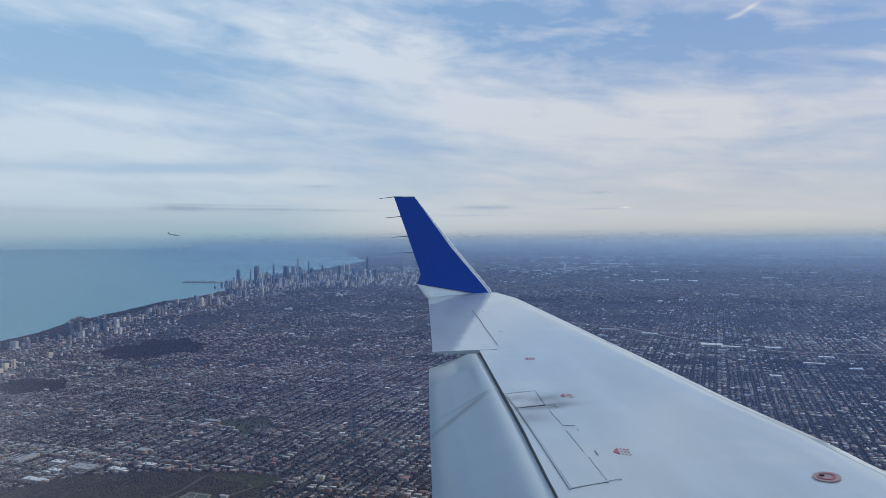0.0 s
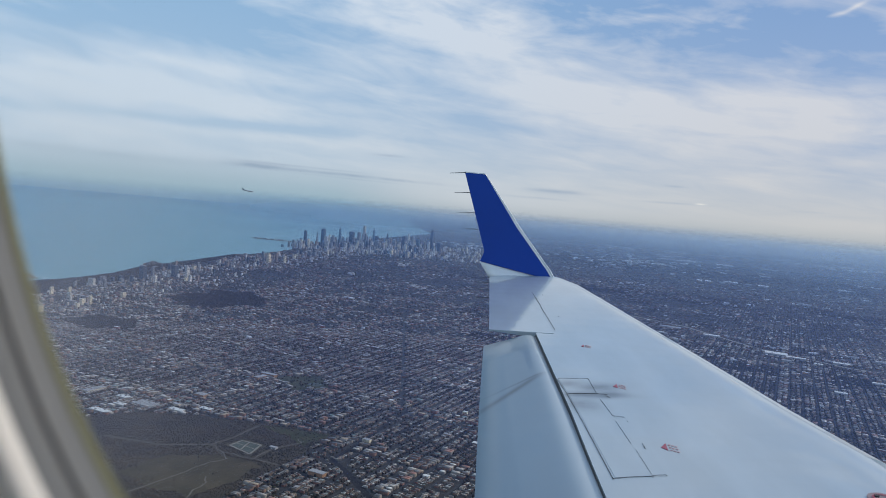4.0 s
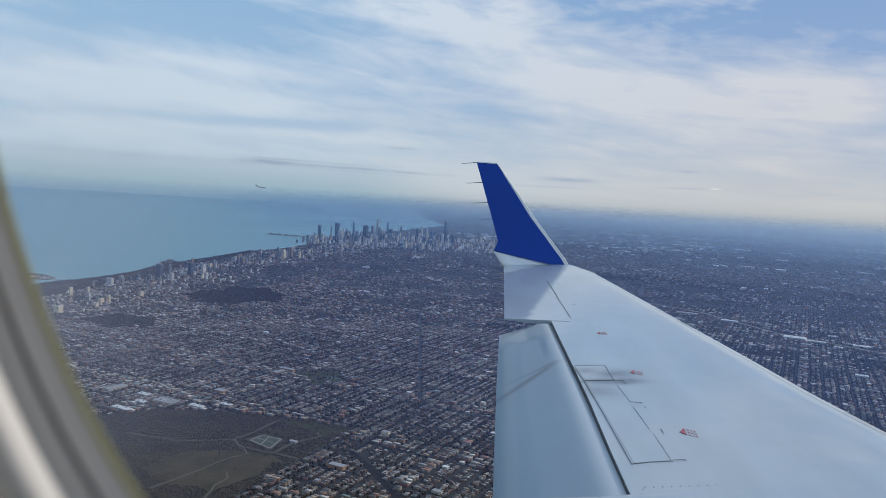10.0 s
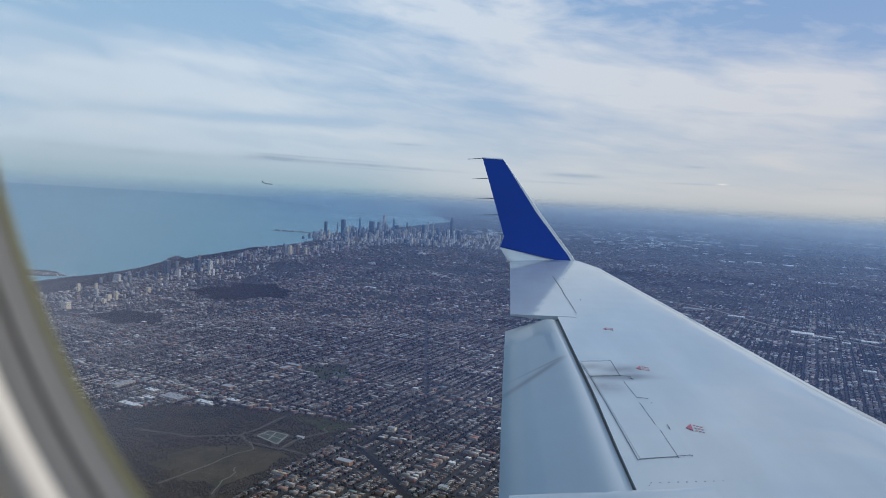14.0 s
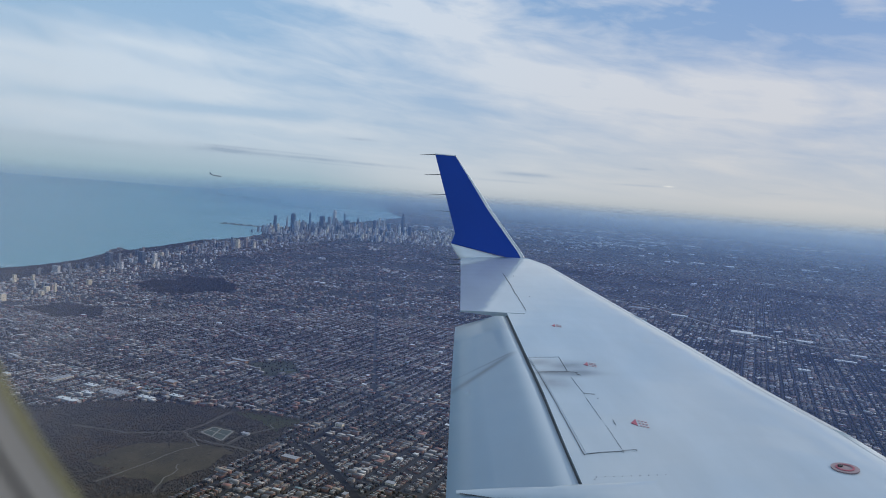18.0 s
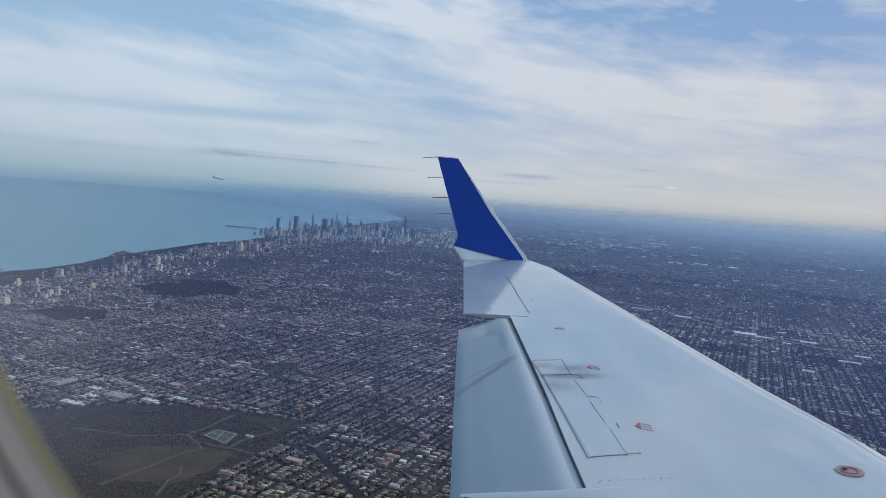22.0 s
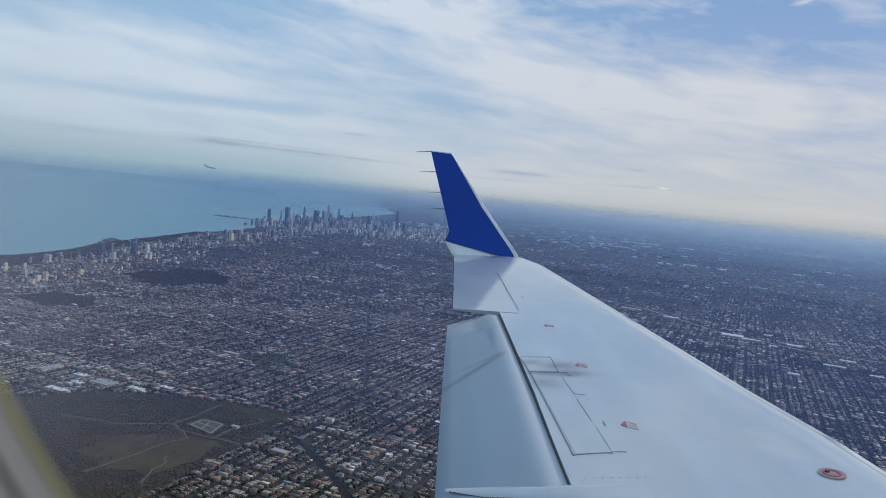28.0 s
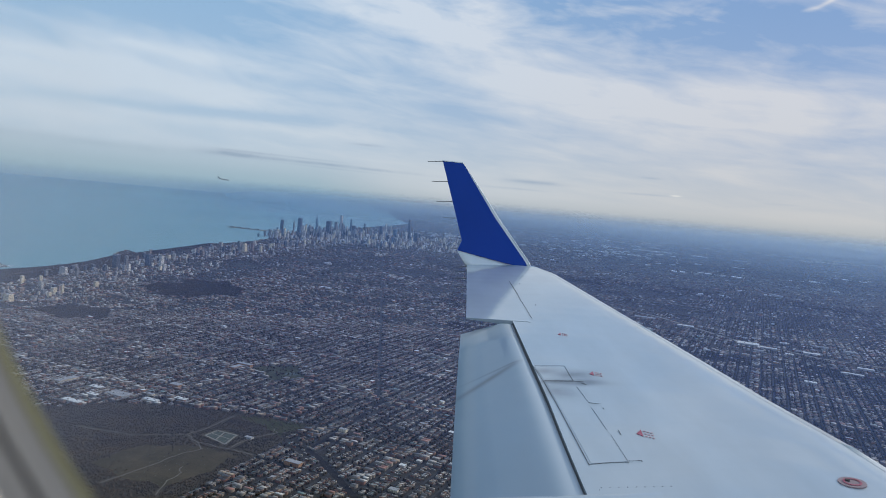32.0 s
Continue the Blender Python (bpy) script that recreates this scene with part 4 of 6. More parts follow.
def street_trees(r0, r1, count, lo, hi):
    r = np.sqrt(rng.uniform(r0 * r0, r1 * r1, count))
    a = np.radians(rng.uniform(-40, 40, count))
    x, y = r * np.sin(a), r * np.cos(a)
    u, v = UU.x * x + UU.y * y, VV.x * x + VV.y * y
    row = rng.random(count)
    u = np.where(row < 0.55, np.round(u / BU) * BU + np.where(rng.random(count) < 0.5, -0.75, 0.75), np.where(row < 0.85, np.floor(u / BU) * BU + BU / 2 + rng.normal(0, 0.7, count), u))
    ok = buildable(u, v)
    clump = np.modf(np.abs(np.sin(np.floor(u / 25) * 12.99 + np.floor(v / 35) * 78.2) * 43758.5))[0]
    ok &= rng.random(count) < 0.12 + 1.15 * clump
    u, v = u[ok], v[ok]
    return UU.x * u + VV.x * v, UU.y * u + VV.y * v, lo + (hi - lo) * rng.random(ok.sum())


clumps("street_trees", *street_trees(150, 430, 56000, 0.45, 0.95), "bare winter trees along streets and yards")
x, y, s = street_trees(150, 500, 110000, 0.5, 1.0)
east = np.degrees(np.arctan2(x, y)) > 6 + 4 * np.sin(y * 0.05)
clumps("yard_trees", x[east], y[east], s[east], "bare trees in yards and along railway land")
x, y, s = street_trees(400, 950, 90000, 0.5, 1.0)
east = np.degrees(np.arctan2(x, y)) > 5 + 4 * np.sin(y * 0.03)
clumps("yard_trees", x[east], y[east], s[east], "far bare trees in yards and along railway land")
clumps("distant_trees", *street_trees(880, 1900, 80000, 0.6, 1.4), "distant bare trees in haze")
clumps("far_street_trees", *street_trees(430, 900, 50000, 0.45, 0.95), "far bare winter trees between houses")
for nm, poly, cnt, lo, hi, lab in (("park_trees", PARK_A, 8000, 0.4, 0.85, "dense bare trees of the cemetery park"), ("park_trees", PARK_B, 4200, 0.4, 0.8, "dense bare trees of a small park"),
                                   ("forest_trees", WOODS, 38000, 0.26, 0.52, "brown leafless forest trees"), ("field_trees", FIELD, 70, 0.5, 0.9, "scattered bare trees on the school field"), ("lakeside_trees", LAKESIDE, 9000, 0.4, 0.9, "dark trees along the lakeshore")):
    x, y, s = scatter(poly, cnt, lo, hi)
    if poly is WOODS:
        keep = ~inside(x, y, COURT) & ~(inside(x, y, MEADOW) & (rng.random(len(x)) < 0.97)) & ~(inside(x, y, GLADE) & (rng.random(len(x)) < 0.75))
        for p in PATHS:
            keep &= ~near_line(x, y, p, 0.8)
        x, y, s = x[keep], y[keep], s[keep]
    clumps(nm, x, y, s, lab, mat=M_TWIG if poly is WOODS else None)


# ---- towers ----
def tower(x, y, w, d, h, mat, style, label, group, name="tower_block"):
    tw = empty(name, label, "tower", group)
    if style == 0:
        prism("shaft", x, y, w, d, 0, h * 0.97, mat, tw)
        prism("roof_plant", x, y, w * 0.55, d * 0.55, h * 0.97, h, M_CAP, tw)
    elif style == 1:
        prism("base", x, y, w * 1.25, d * 1.2, 0, h * 0.45, mat, tw)
        prism("shaft", x, y, w, d, h * 0.45, h * 0.86, mat, tw)
        prism("crown", x, y, w * 0.62, d * 0.62, h * 0.86, h, mat, tw)
    elif style == 2:
        prism("shaft", x, y, w, d, 0, h * 0.86, mat, tw, taper=0.8)
        prism("crown", x, y, w * 0.6, d * 0.6, h * 0.86, h * 0.92, M_CAP, tw, taper=0.7)
        tube("spire", Vector((x, y, h * 0.92)), Vector((x, y, h)), w * 0.10, w * 0.04, M_CAP, tw, 6)
    else:
        prism("podium", x, y, w * 1.5, d * 1.4, 0, h * 0.12, M_FAC[2], tw)
        prism("shaft", x, y, w, d, h * 0.12, h * 0.98, mat, tw)
        prism("parapet", x, y, w * 0.9, d * 0.9, h * 0.98, h, M_CAP, tw)
    return tw


TONES = ["dark glass", "grey stone", "pale concrete", "brown brick", "cream", "blue glass"]
SHAPES = ["slab tower with a roof plant room", "stepped tower with a crown", "tapering tower with a spire", "tower on a low podium"]
# x, y, width, height, tone, style: the tall ones of the skyline
NORTH_LOOP = [(-257, 1290, 5.5, 26, 0, 0), (-236, 1290, 3.2, 27, 1, 2), (-224, 1280, 8, 33, 0, 0), (-213, 1250, 7, 20, 2, 0), (-198, 1300, 4.2, 40, 5, 2), (-203, 1260, 6, 22, 1, 1),
        (-182, 1340, 10, 29, 0, 3), (-174, 1380, 7, 27, 1, 0), (-167, 1400, 6.2, 41, 2, 0), (-159, 1360, 4.5, 26, 1, 0), (-150, 1420, 4.4, 38, 5, 2), (-140, 1380, 8, 22, 0, 0)]
SOUTH_LOOP = [(-122, 1400, 4.5, 31, 0, 2), (-112, 1350, 7, 22, 3, 1), (-90, 1400, 7.5, 26, 0, 0), (-84, 1440, 4, 30, 2, 0), (-72, 1400, 3.6, 33, 2, 2), (-62, 1380, 8, 22, 5, 3),
        (-37, 1400, 6.5, 45, 0, 1), (-40, 1330, 5, 22, 2, 0), (-22, 1360, 9, 20, 0, 0), (-102, 1320, 8, 20, 1, 3), (-130, 1300, 7, 18, 1, 0)]
for x, y, wd, ht, tn, st in NORTH_LOOP + SOUTH_LOOP:
    wd, ht = wd * 0.74, ht * 0.87
    tower(x, y, wd, wd * 0.9, ht, M_FAC[tn], st, f"tall {TONES[tn]} {SHAPES[st]}", "skyline towers", "skyscraper")
rr = random.Random(11)
for k in range(430):
    t = rr.random()
    x = -252 + 350 * t ** 1.15 + rr.uniform(-8, 8)
    y = rr.uniform(1130, 1480)
    if x < -222 and y > 1230:
        y = rr.uniform(1120, 1225)
    if x > -20 and rr.random() < 0.45:
        continue
    ht = (rr.uniform(4, 9) + 9 * rr.random() ** 2 if x < -15 else rr.uniform(2.5, 8)) * (1.0 if y > 1200 else 0.75)
    tn = rr.choice((0, 0, 1, 1, 2, 2, 3, 4, 5)) if x < -10 else rr.choice((1, 2, 2, 4, 4))
    st = rr.choice((0, 0, 0, 1, 3))
    wd = rr.uniform(1.5, 3.6)
    tower(x, y, wd, rr.uniform(1.6, 3.8), ht, M_FAC[tn], st, f"{TONES[tn]} {SHAPES[st]} downtown", "downtown towers")
def block_field(name, x, y, w, d, h, label):
    """Plain city blocks too far off to tell apart singly, as one mesh."""
    n = len(x)
    c, s_ = math.cos(-0.4325), math.sin(-0.4325)
    px, py = np.array([-1, 1, 1, -1]) / 2 * w[:, None], np.array([-1, -1, 1, 1]) / 2 * d[:, None]
    lo = np.stack([x[:, None] + c * px - s_ * py, y[:, None] + s_ * px + c * py, np.zeros((n, 4))], -1)
    hi = lo.copy()
    hi[..., 2] = h[:, None]
    loops = (BOX_F.ravel()[None] + 8 * np.arange(n)[:, None]).ravel()
    me = fast_mesh(name, np.concatenate([lo, hi], 1).reshape(-1, 3), loops, np.tile([4] * 5, n), [M_BLOCK, M_ROOF], np.tile([1, 0, 0, 0, 0], n))
    return tagged(new(name, me), label, "buildings", kind="stuff")


def block_mat():
    m = Mat("stone_brick_and_concrete_blocks", (0.3, 0.3, 0.3), 0.7)
    tone = m.ramp(m.island(), ((0.0, (0.07, 0.08, 0.10)), (0.22, (0.17, 0.17, 0.18)), (0.42, (0.26, 0.18, 0.13)), (0.58, (0.33, 0.29, 0.25)),
                               (0.76, (0.48, 0.44, 0.38)), (0.9, (0.60, 0.57, 0.53)), (1.0, (0.13, 0.17, 0.22))))
    pos = m.node("ShaderNodeNewGeometry").outputs["Position"]
    sp = m.node("ShaderNodeSeparateXYZ")
    m.link(pos, sp.inputs[0])
    rows_ = m.math("GREATER_THAN", m.math("FRACT", m.math("MULTIPLY", sp.outputs[2], 2.6)), 0.5)
    m.color(m.mix(m.math("MULTIPLY", rows_, 0.45), tone, (0.06, 0.07, 0.09)))
    return m.m


M_BLOCK = block_mat()
gen = np.random.default_rng(31)
n = 1500
x = -250 + 400 * gen.random(n) ** 1.3
y = 1120 + 400 * gen.random(n)
ok = ~inside(x, y, LAKE) & ~((x < -215) & (y > 1240))
x, y = x[ok], y[ok]
n = len(x)
core = np.exp(-((x + 130) / 110) ** 2)
block_field("downtown_block", x, y, 0.9 + 1.8 * gen.random(n), 0.9 + 1.8 * gen.random(n), (1.2 + 5.5 * gen.random(n) ** 1.6) * (0.45 + core), "packed low and middle-sized downtown blocks")
n = 900
y = 430 + 720 * gen.random(n)
x = np.interp(np.maximum(y, 552), [p[1] for p in SHORE[3:16]], [p[0] for p in SHORE[3:16]]) + 30 + 75 * gen.random(n) ** 1.3
ok = buildable(UU.x * x + UU.y * y, VV.x * x + VV.y * y)
x, y = x[ok], y[ok]
n = len(x)
block_field("lakefront_block", x, y, 0.7 + 1.3 * gen.random(n), 0.7 + 1.3 * gen.random(n), 0.7 + 2.0 * gen.random(n) ** 2, "rows of lakefront apartment blocks")
# apartment towers along the lakeshore: x, y, width, depth, height, tone, style
PARK_TOWERS = [(-256, 611, 6.5, 5, 14.5, 0, 0), (-250, 617, 2.4, 3, 13.5, 1, 0), (-241, 642, 6, 5, 13.5, 0, 0), (-232, 648, 3.5, 4, 12, 2, 0), (-240, 598, 2.2, 3, 7.8, 2, 0), (-218, 617, 2.0, 3, 8.0, 2, 0),
           (-238, 424, 6.5, 4, 5.2, 4, 0), (-266, 489, 2.0, 2.6, 7.2, 4, 0), (-258, 497, 1.8, 2.4, 7.0, 4, 0), (-252, 486, 4.0, 2.2, 4.0, 2, 3)]
BEACH_TOWERS = [(-243, 470, 1.4, 2.0, 4.6, 2, 0), (-232, 470, 3.6, 3, 5.4, 3, 3),
           (-228, 466, 1.6, 2, 7.2, 4, 0), (-227, 448, 2.2, 2.4, 4.2, 4, 0), (-270, 552, 8, 3, 6.5, 2, 3), (-257, 546, 2.0, 3, 8.0, 1, 0), (-268, 562, 2.2, 3, 7.0, 0, 0), (-212, 858, 4, 5, 13, 4, 1),
           (-206, 870, 3.6, 4, 14, 3, 0), (-220, 866, 3.2, 4, 12, 1, 0), (-196, 870, 3, 4, 10, 4, 0)]
for x, y, wd, dp, ht, tn, st in PARK_TOWERS + BEACH_TOWERS:
    wd, dp, ht = wd * 0.74, dp * 0.8, ht * 0.82
    tower(x, y, wd, dp, ht, M_FAC[tn], st, f"{TONES[tn]} lakeshore apartment {SHAPES[st]}", "lakeshore towers", "apartment_tower")
sx, sy = [p[0] for p in SHORE[3:16]], [p[1] for p in SHORE[3:16]]
for k in range(115):
    y = rr.uniform(440, 1130)
    x = lerp(sy, sx, max(y, 552)) + rr.uniform(24, 78) + (10 if y < 552 else 0)
    if PARK_A[0][0] - 2 < x and 480 < y < 590:
        continue
    tn = rr.choice((0, 0, 1, 1, 2, 3, 3, 4))
    st = rr.choice((0, 0, 3))
    wd = rr.uniform(1.2, 3.0)
    tower(x, y, wd, rr.uniform(1.5, 3), rr.uniform(1.6, 5.2) * (1.0 if y < 700 else 1.4), M_FAC[tn], st, f"{TONES[tn]} lakeshore apartment {SHAPES[st]}", "lakeshore towers", "apartment_tower")

# pier with its sheds, and a white lighthouse far out
strips("pier", chain([(-353, 1302), (-312, 1288), (-281, 1279), (-246, 1284)], 8.0), 0.5, M_SAND, "long pale pier reaching into the lake", "pier")
prism("pier_deck", -301, 1291, 106, 7, 0.0, 1.1, M_SAND, bpy.data.objects["pier"], -0.173)
for k, (x, y, wd) in enumerate(((-345, 1298, 8), (-330, 1293, 10), (-315, 1289, 7), (-298, 1284, 9))):
    ps = empty("pier_shed", "low pale shed on the pier", "shed", "pier sheds")
    prism("wall", x, y, wd, 4, 1.1, 2.4, M_FAC[2], ps, -0.173)
    prism("roof", x, y, wd * 1.02, 4.2, 2.4, 2.8, M_CAP, ps, -0.173, 0.9)
crib = empty("water_crib", "small white water intake crib in the lake", "water crib")
prism("base", -783, 1390, 2.0, 2.0, 0, 1.4, M_FAC[2], crib)
tube("light_tower", Vector((-783, 1390, 1.4)), Vector((-783, 1390, 5.0)), 0.6, 0.4, M_WHITE, crib)

def boat():
    bt = empty("sailing_boat", "small white boat moored in the harbour", "boat", "moored boats")
    bm = bmesh.new()
    deck = [bm.verts.new(v) for v in ((-0.7, -0.22, 0.28), (0.3, -0.25, 0.28), (0.85, 0, 0.32), (0.3, 0.25, 0.28), (-0.7, 0.22, 0.28))]
    keel = [bm.verts.new(v) for v in ((-0.6, -0.12, 0.02), (0.3, -0.12, 0.0), (0.6, 0, 0.02), (0.3, 0.12, 0.0), (-0.6, 0.12, 0.02))]
    bm.faces.new(deck)
    bm.faces.new(keel[::-1])
    for k in range(5):
        bm.faces.new((keel[k], keel[(k + 1) % 5], deck[(k + 1) % 5], deck[k]))
    part("hull", bm, M_WHITE, bt)
    prism("cabin", -0.1, 0, 0.5, 0.26, 0.28, 0.42, M_WHITE, bt, 0)
    tube("mast", Vector((0.1, 0, 0.3)), Vector((0.1, 0, 1.5)), 0.03, 0.02, M_WHITE, bt, 5)
    return bt


first = boat()
for k in range(46):
    x, y = -352 + (k % 16) * 2.6 + rr.uniform(-0.4, 0.4), 575 - (k // 16) * 5.5 - (k % 16) * 0.4 + rr.uniform(-0.5, 0.5)
    m = pose(x, y, 0.12, 0, 0, 60 + rr.uniform(-8, 8))
    if k == 0:
        first.matrix_basis = m
    else:
        copy_thing(first, m)

M_ORANGE = facade("orange_brick_block", (0.42, 0.25, 0.14), (0.20, 0.10, 0.07), 0.22, 0.3, 0.7)
M_REDB = facade("red_brick_block", (0.30, 0.10, 0.075), (0.12, 0.07, 0.06), 0.22, 0.3, 0.7)
# school and sports buildings among the houses
for nm, lab, x, y, wd, dp, ht, mt in (("school", "orange brick school with a long wing", -75, 319, 7, 2.4, 1.3, M_ORANGE), ("school_wing", "orange brick school wing by the field", -77.5, 314, 2.4, 6, 1.1, M_ORANGE), ("depot", "long yellow and red low building", -130.5, 274, 3.0, 8.5, 1.0, M_FAC[4]), ("flats", "orange brick flats beside the woods", -90.9, 278, 4.5, 3.0, 1.3, M_ORANGE),
                                      ("clubhouse", "low pale pavilion in the park", -50.6, 227.8, 2.6, 1.4, 0.5, M_FAC[2]), ("hall", "tan brick corner hall on the street", -33, 208.5, 5.0, 2.2, 1.1, M_ORANGE)):
    bd = empty(nm, lab, "building")
    prism("wall", x, y, wd, dp, 0, ht, mt, bd)
    prism("roof", x, y, wd * 1.02, dp * 1.02, ht, ht + 0.1, M_CAP, bd)


KINDS = [(M_ORANGE, "orange brick"), (M_REDB, "red brick"), (M_FAC[4], "cream stucco"), (M_FAC[3], "brown brick"), (M_FAC[2], "pale concrete")]
for k in range(325):
    r, a = math.sqrt(rr.uniform(165 ** 2, 700 ** 2)), radians(rr.uniform(-34, 34))
    x, y = r * math.sin(a), r * math.cos(a)
    u_, v_ = UU.x * x + UU.y * y, VV.x * x + VV.y * y
    u_ = round(u_ / BU) * BU + 2.0
    x, y = uv(u_, v_)
    if not buildable(np.array([u_]), np.array([v_]))[0]:
        continue
    mt, tone = rr.choice(KINDS)
    wd, dp, ht = rr.uniform(1.2, 3.0), rr.uniform(0.9, 2.2), rr.uniform(0.6, 1.2)
    bd = empty("apartment_block", f"{tone} apartment block with a flat grey roof", "building", "larger blocks among the houses")
    prism("wall", x, y, wd, dp, 0, ht, mt, bd)
    prism("roof", x, y, wd * 1.01, dp * 1.01, ht, ht + 0.06, M_CAP if rr.random() < 0.5 else M_WARE, bd)
    if rr.random() < 0.4:
        prism("stair_head", x + wd * 0.2, y, 0.3, 0.3, ht + 0.06, ht + 0.3, mt, bd)


# ---- far airliner ----
def airliner():
    pl = empty("airliner", "distant white airliner with a dark tail flying over the lake", "airplane")
    c = HUB + Vector((-0.2822, 1, 0.0025)) * 255
    ax, upv = Vector((0.94, 0.2, -0.10)).normalized(), Vector((0.08, 0, 1)).normalized()
    sd = ax.cross(upv).normalized()
    bm = bmesh.new()
    prof = [(-1.9, 0.03, 0.10), (-1.5, 0.10, 0.06), (-0.9, 0.19, 0), (0.9, 0.20, 0), (1.5, 0.16, -0.02), (1.8, 0.08, -0.05), (1.9, 0.02, -0.06)]
    rows = [[bm.verts.new(c + ax * s + upv * (dz + r * math.sin(t)) + sd * r * math.cos(t)) for t in [k * math.pi / 5 for k in range(10)]] for s, r, dz in prof]
    for a, b in zip(rows, rows[1:]):
        for k in range(10):
            bm.faces.new((a[k], a[(k + 1) % 10], b[(k + 1) % 10], b[k]))
    part("fuselage", bm, M_AIR, pl, "", True)

    def fin(name, pts, th, nrm, mt):
        slab(name, [c + ax * p[0] + sd * p[1] + upv * p[2] for p in pts], th, mt, pl, down=nrm)

    for s in (1, -1):
        fin("wing", [(0.5, 0.15 * s, -0.1), (-0.5, 1.8 * s, 0.05), (-0.72, 1.8 * s, 0.05), (-0.35, 0.15 * s, -0.1)], 0.05, -upv, M_AIR)
        fin("tailplane", [(-1.45, 0.05 * s, 0.1), (-1.85, 0.65 * s, 0.15), (-2.0, 0.65 * s, 0.15), (-1.8, 0.05 * s, 0.1)], 0.03, -upv, M_AIR)
        e = c + ax * 0.35 + sd * 0.6 * s - upv * 0.2
        tube("engine", e - ax * 0.25, e + ax * 0.25, 0.07, 0.11, M_AIRTAIL, pl)
    fin("tail_fin", [(-1.35, 0, 0.12), (-1.85, 0, 0.72), (-2.08, 0, 0.72), (-1.85, 0, 0.1)], 0.05, sd, M_AIRTAIL)


airliner()


# ---- haze: put into see-through tinted sheets in the lower air, lit by sun and sky ----
def veil(r, z_full, alpha, tint, over_lake):
    m = bpy.data.materials.new("tinted_haze_sheet")
    m.use_nodes = True
    t = m.node_tree
    t.nodes.clear()
    pos = t.nodes.new("ShaderNodeNewGeometry").outputs["Position"]
    s = t.nodes.new("ShaderNodeSeparateXYZ")
    t.links.new(pos, s.inputs[0])

    def ramp(a, b, lo, hi):
        mr = t.nodes.new("ShaderNodeMapRange")
        for k, v in enumerate((a, b, lo, hi)):
            mr.inputs[k + 1].default_value = v
        mr.interpolation_type = "SMOOTHSTEP"
        t.links.new(s.outputs[2], mr.inputs[0])
        return mr.outputs[0]

    # the haze colour is laid denser over the city than over the lake
    slant = t.nodes.new("ShaderNodeMath")
    slant.operation = "DIVIDE"
    t.links.new(s.outputs[0], slant.inputs[0])
    t.links.new(s.outputs[1], slant.inputs[1])
    city = t.nodes.new("ShaderNodeMapRange")
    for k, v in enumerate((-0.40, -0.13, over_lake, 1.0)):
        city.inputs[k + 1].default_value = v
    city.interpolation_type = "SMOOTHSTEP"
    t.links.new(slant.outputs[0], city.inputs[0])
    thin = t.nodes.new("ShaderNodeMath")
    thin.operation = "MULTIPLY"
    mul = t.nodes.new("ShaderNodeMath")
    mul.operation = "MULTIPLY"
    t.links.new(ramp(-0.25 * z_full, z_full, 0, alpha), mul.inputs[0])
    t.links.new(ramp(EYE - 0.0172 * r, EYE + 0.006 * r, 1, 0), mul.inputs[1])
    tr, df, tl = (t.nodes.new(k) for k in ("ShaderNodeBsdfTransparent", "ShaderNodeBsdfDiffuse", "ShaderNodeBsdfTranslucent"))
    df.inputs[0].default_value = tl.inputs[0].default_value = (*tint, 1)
    half, mx, out = t.nodes.new("ShaderNodeMixShader"), t.nodes.new("ShaderNodeMixShader"), t.nodes.new("ShaderNodeOutputMaterial")
    t.links.new(df.outputs[0], half.inputs[1])
    t.links.new(tl.outputs[0], half.inputs[2])
    t.links.new(mul.outputs[0], thin.inputs[0])
    t.links.new(city.outputs[0], thin.inputs[1])
    t.links.new(thin.outputs[0], mx.inputs[0])
    t.links.new(tr.outputs[0], mx.inputs[1])
    t.links.new(half.outputs[0], mx.inputs[2])
    t.links.new(mx.outputs[0], out.inputs[0])
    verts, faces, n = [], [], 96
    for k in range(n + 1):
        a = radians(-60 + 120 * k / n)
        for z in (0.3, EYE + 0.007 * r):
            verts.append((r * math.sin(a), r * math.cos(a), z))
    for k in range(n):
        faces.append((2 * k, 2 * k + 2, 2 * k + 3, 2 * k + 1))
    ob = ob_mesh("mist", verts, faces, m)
    return tagged(ob, "bluish see-through sheet standing in for haze in the lower air", "mist", kind="structure")


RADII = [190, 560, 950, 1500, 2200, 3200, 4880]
# density, spread and tint of each sheet: the haze's blue, paler with distance
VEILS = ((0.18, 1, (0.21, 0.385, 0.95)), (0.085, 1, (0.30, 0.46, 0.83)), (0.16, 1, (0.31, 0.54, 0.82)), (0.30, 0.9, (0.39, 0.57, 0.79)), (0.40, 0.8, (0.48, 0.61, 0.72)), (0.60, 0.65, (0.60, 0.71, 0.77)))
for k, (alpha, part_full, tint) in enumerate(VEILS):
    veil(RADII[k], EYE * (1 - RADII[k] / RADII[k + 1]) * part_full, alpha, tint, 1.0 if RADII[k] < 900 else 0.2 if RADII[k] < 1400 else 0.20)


# ---- the wing ----
wing = empty("aircraft_wing", "white airliner wing with a blue upturned winglet, flaps slightly lowered", "wing")
wing.matrix_world = BANK
LE_O, LE_A = [-0.75, 0.2, 3.3, 3.715, 4.376, 4.993, 5.844, 7.124, 9.028, 9.65, 9.95], [-2.92, -2.43, -0.845, -0.666, -0.318, -0.023, 0.391, 1.014, 1.935, 2.33, 2.62]
SH_O, SH_A = [-0.75, 0.2, 2.971, 3.408, 4.007, 4.759, 6.12], [-0.96, -0.60, 0.458, 0.623, 0.842, 1.13, 1.655]
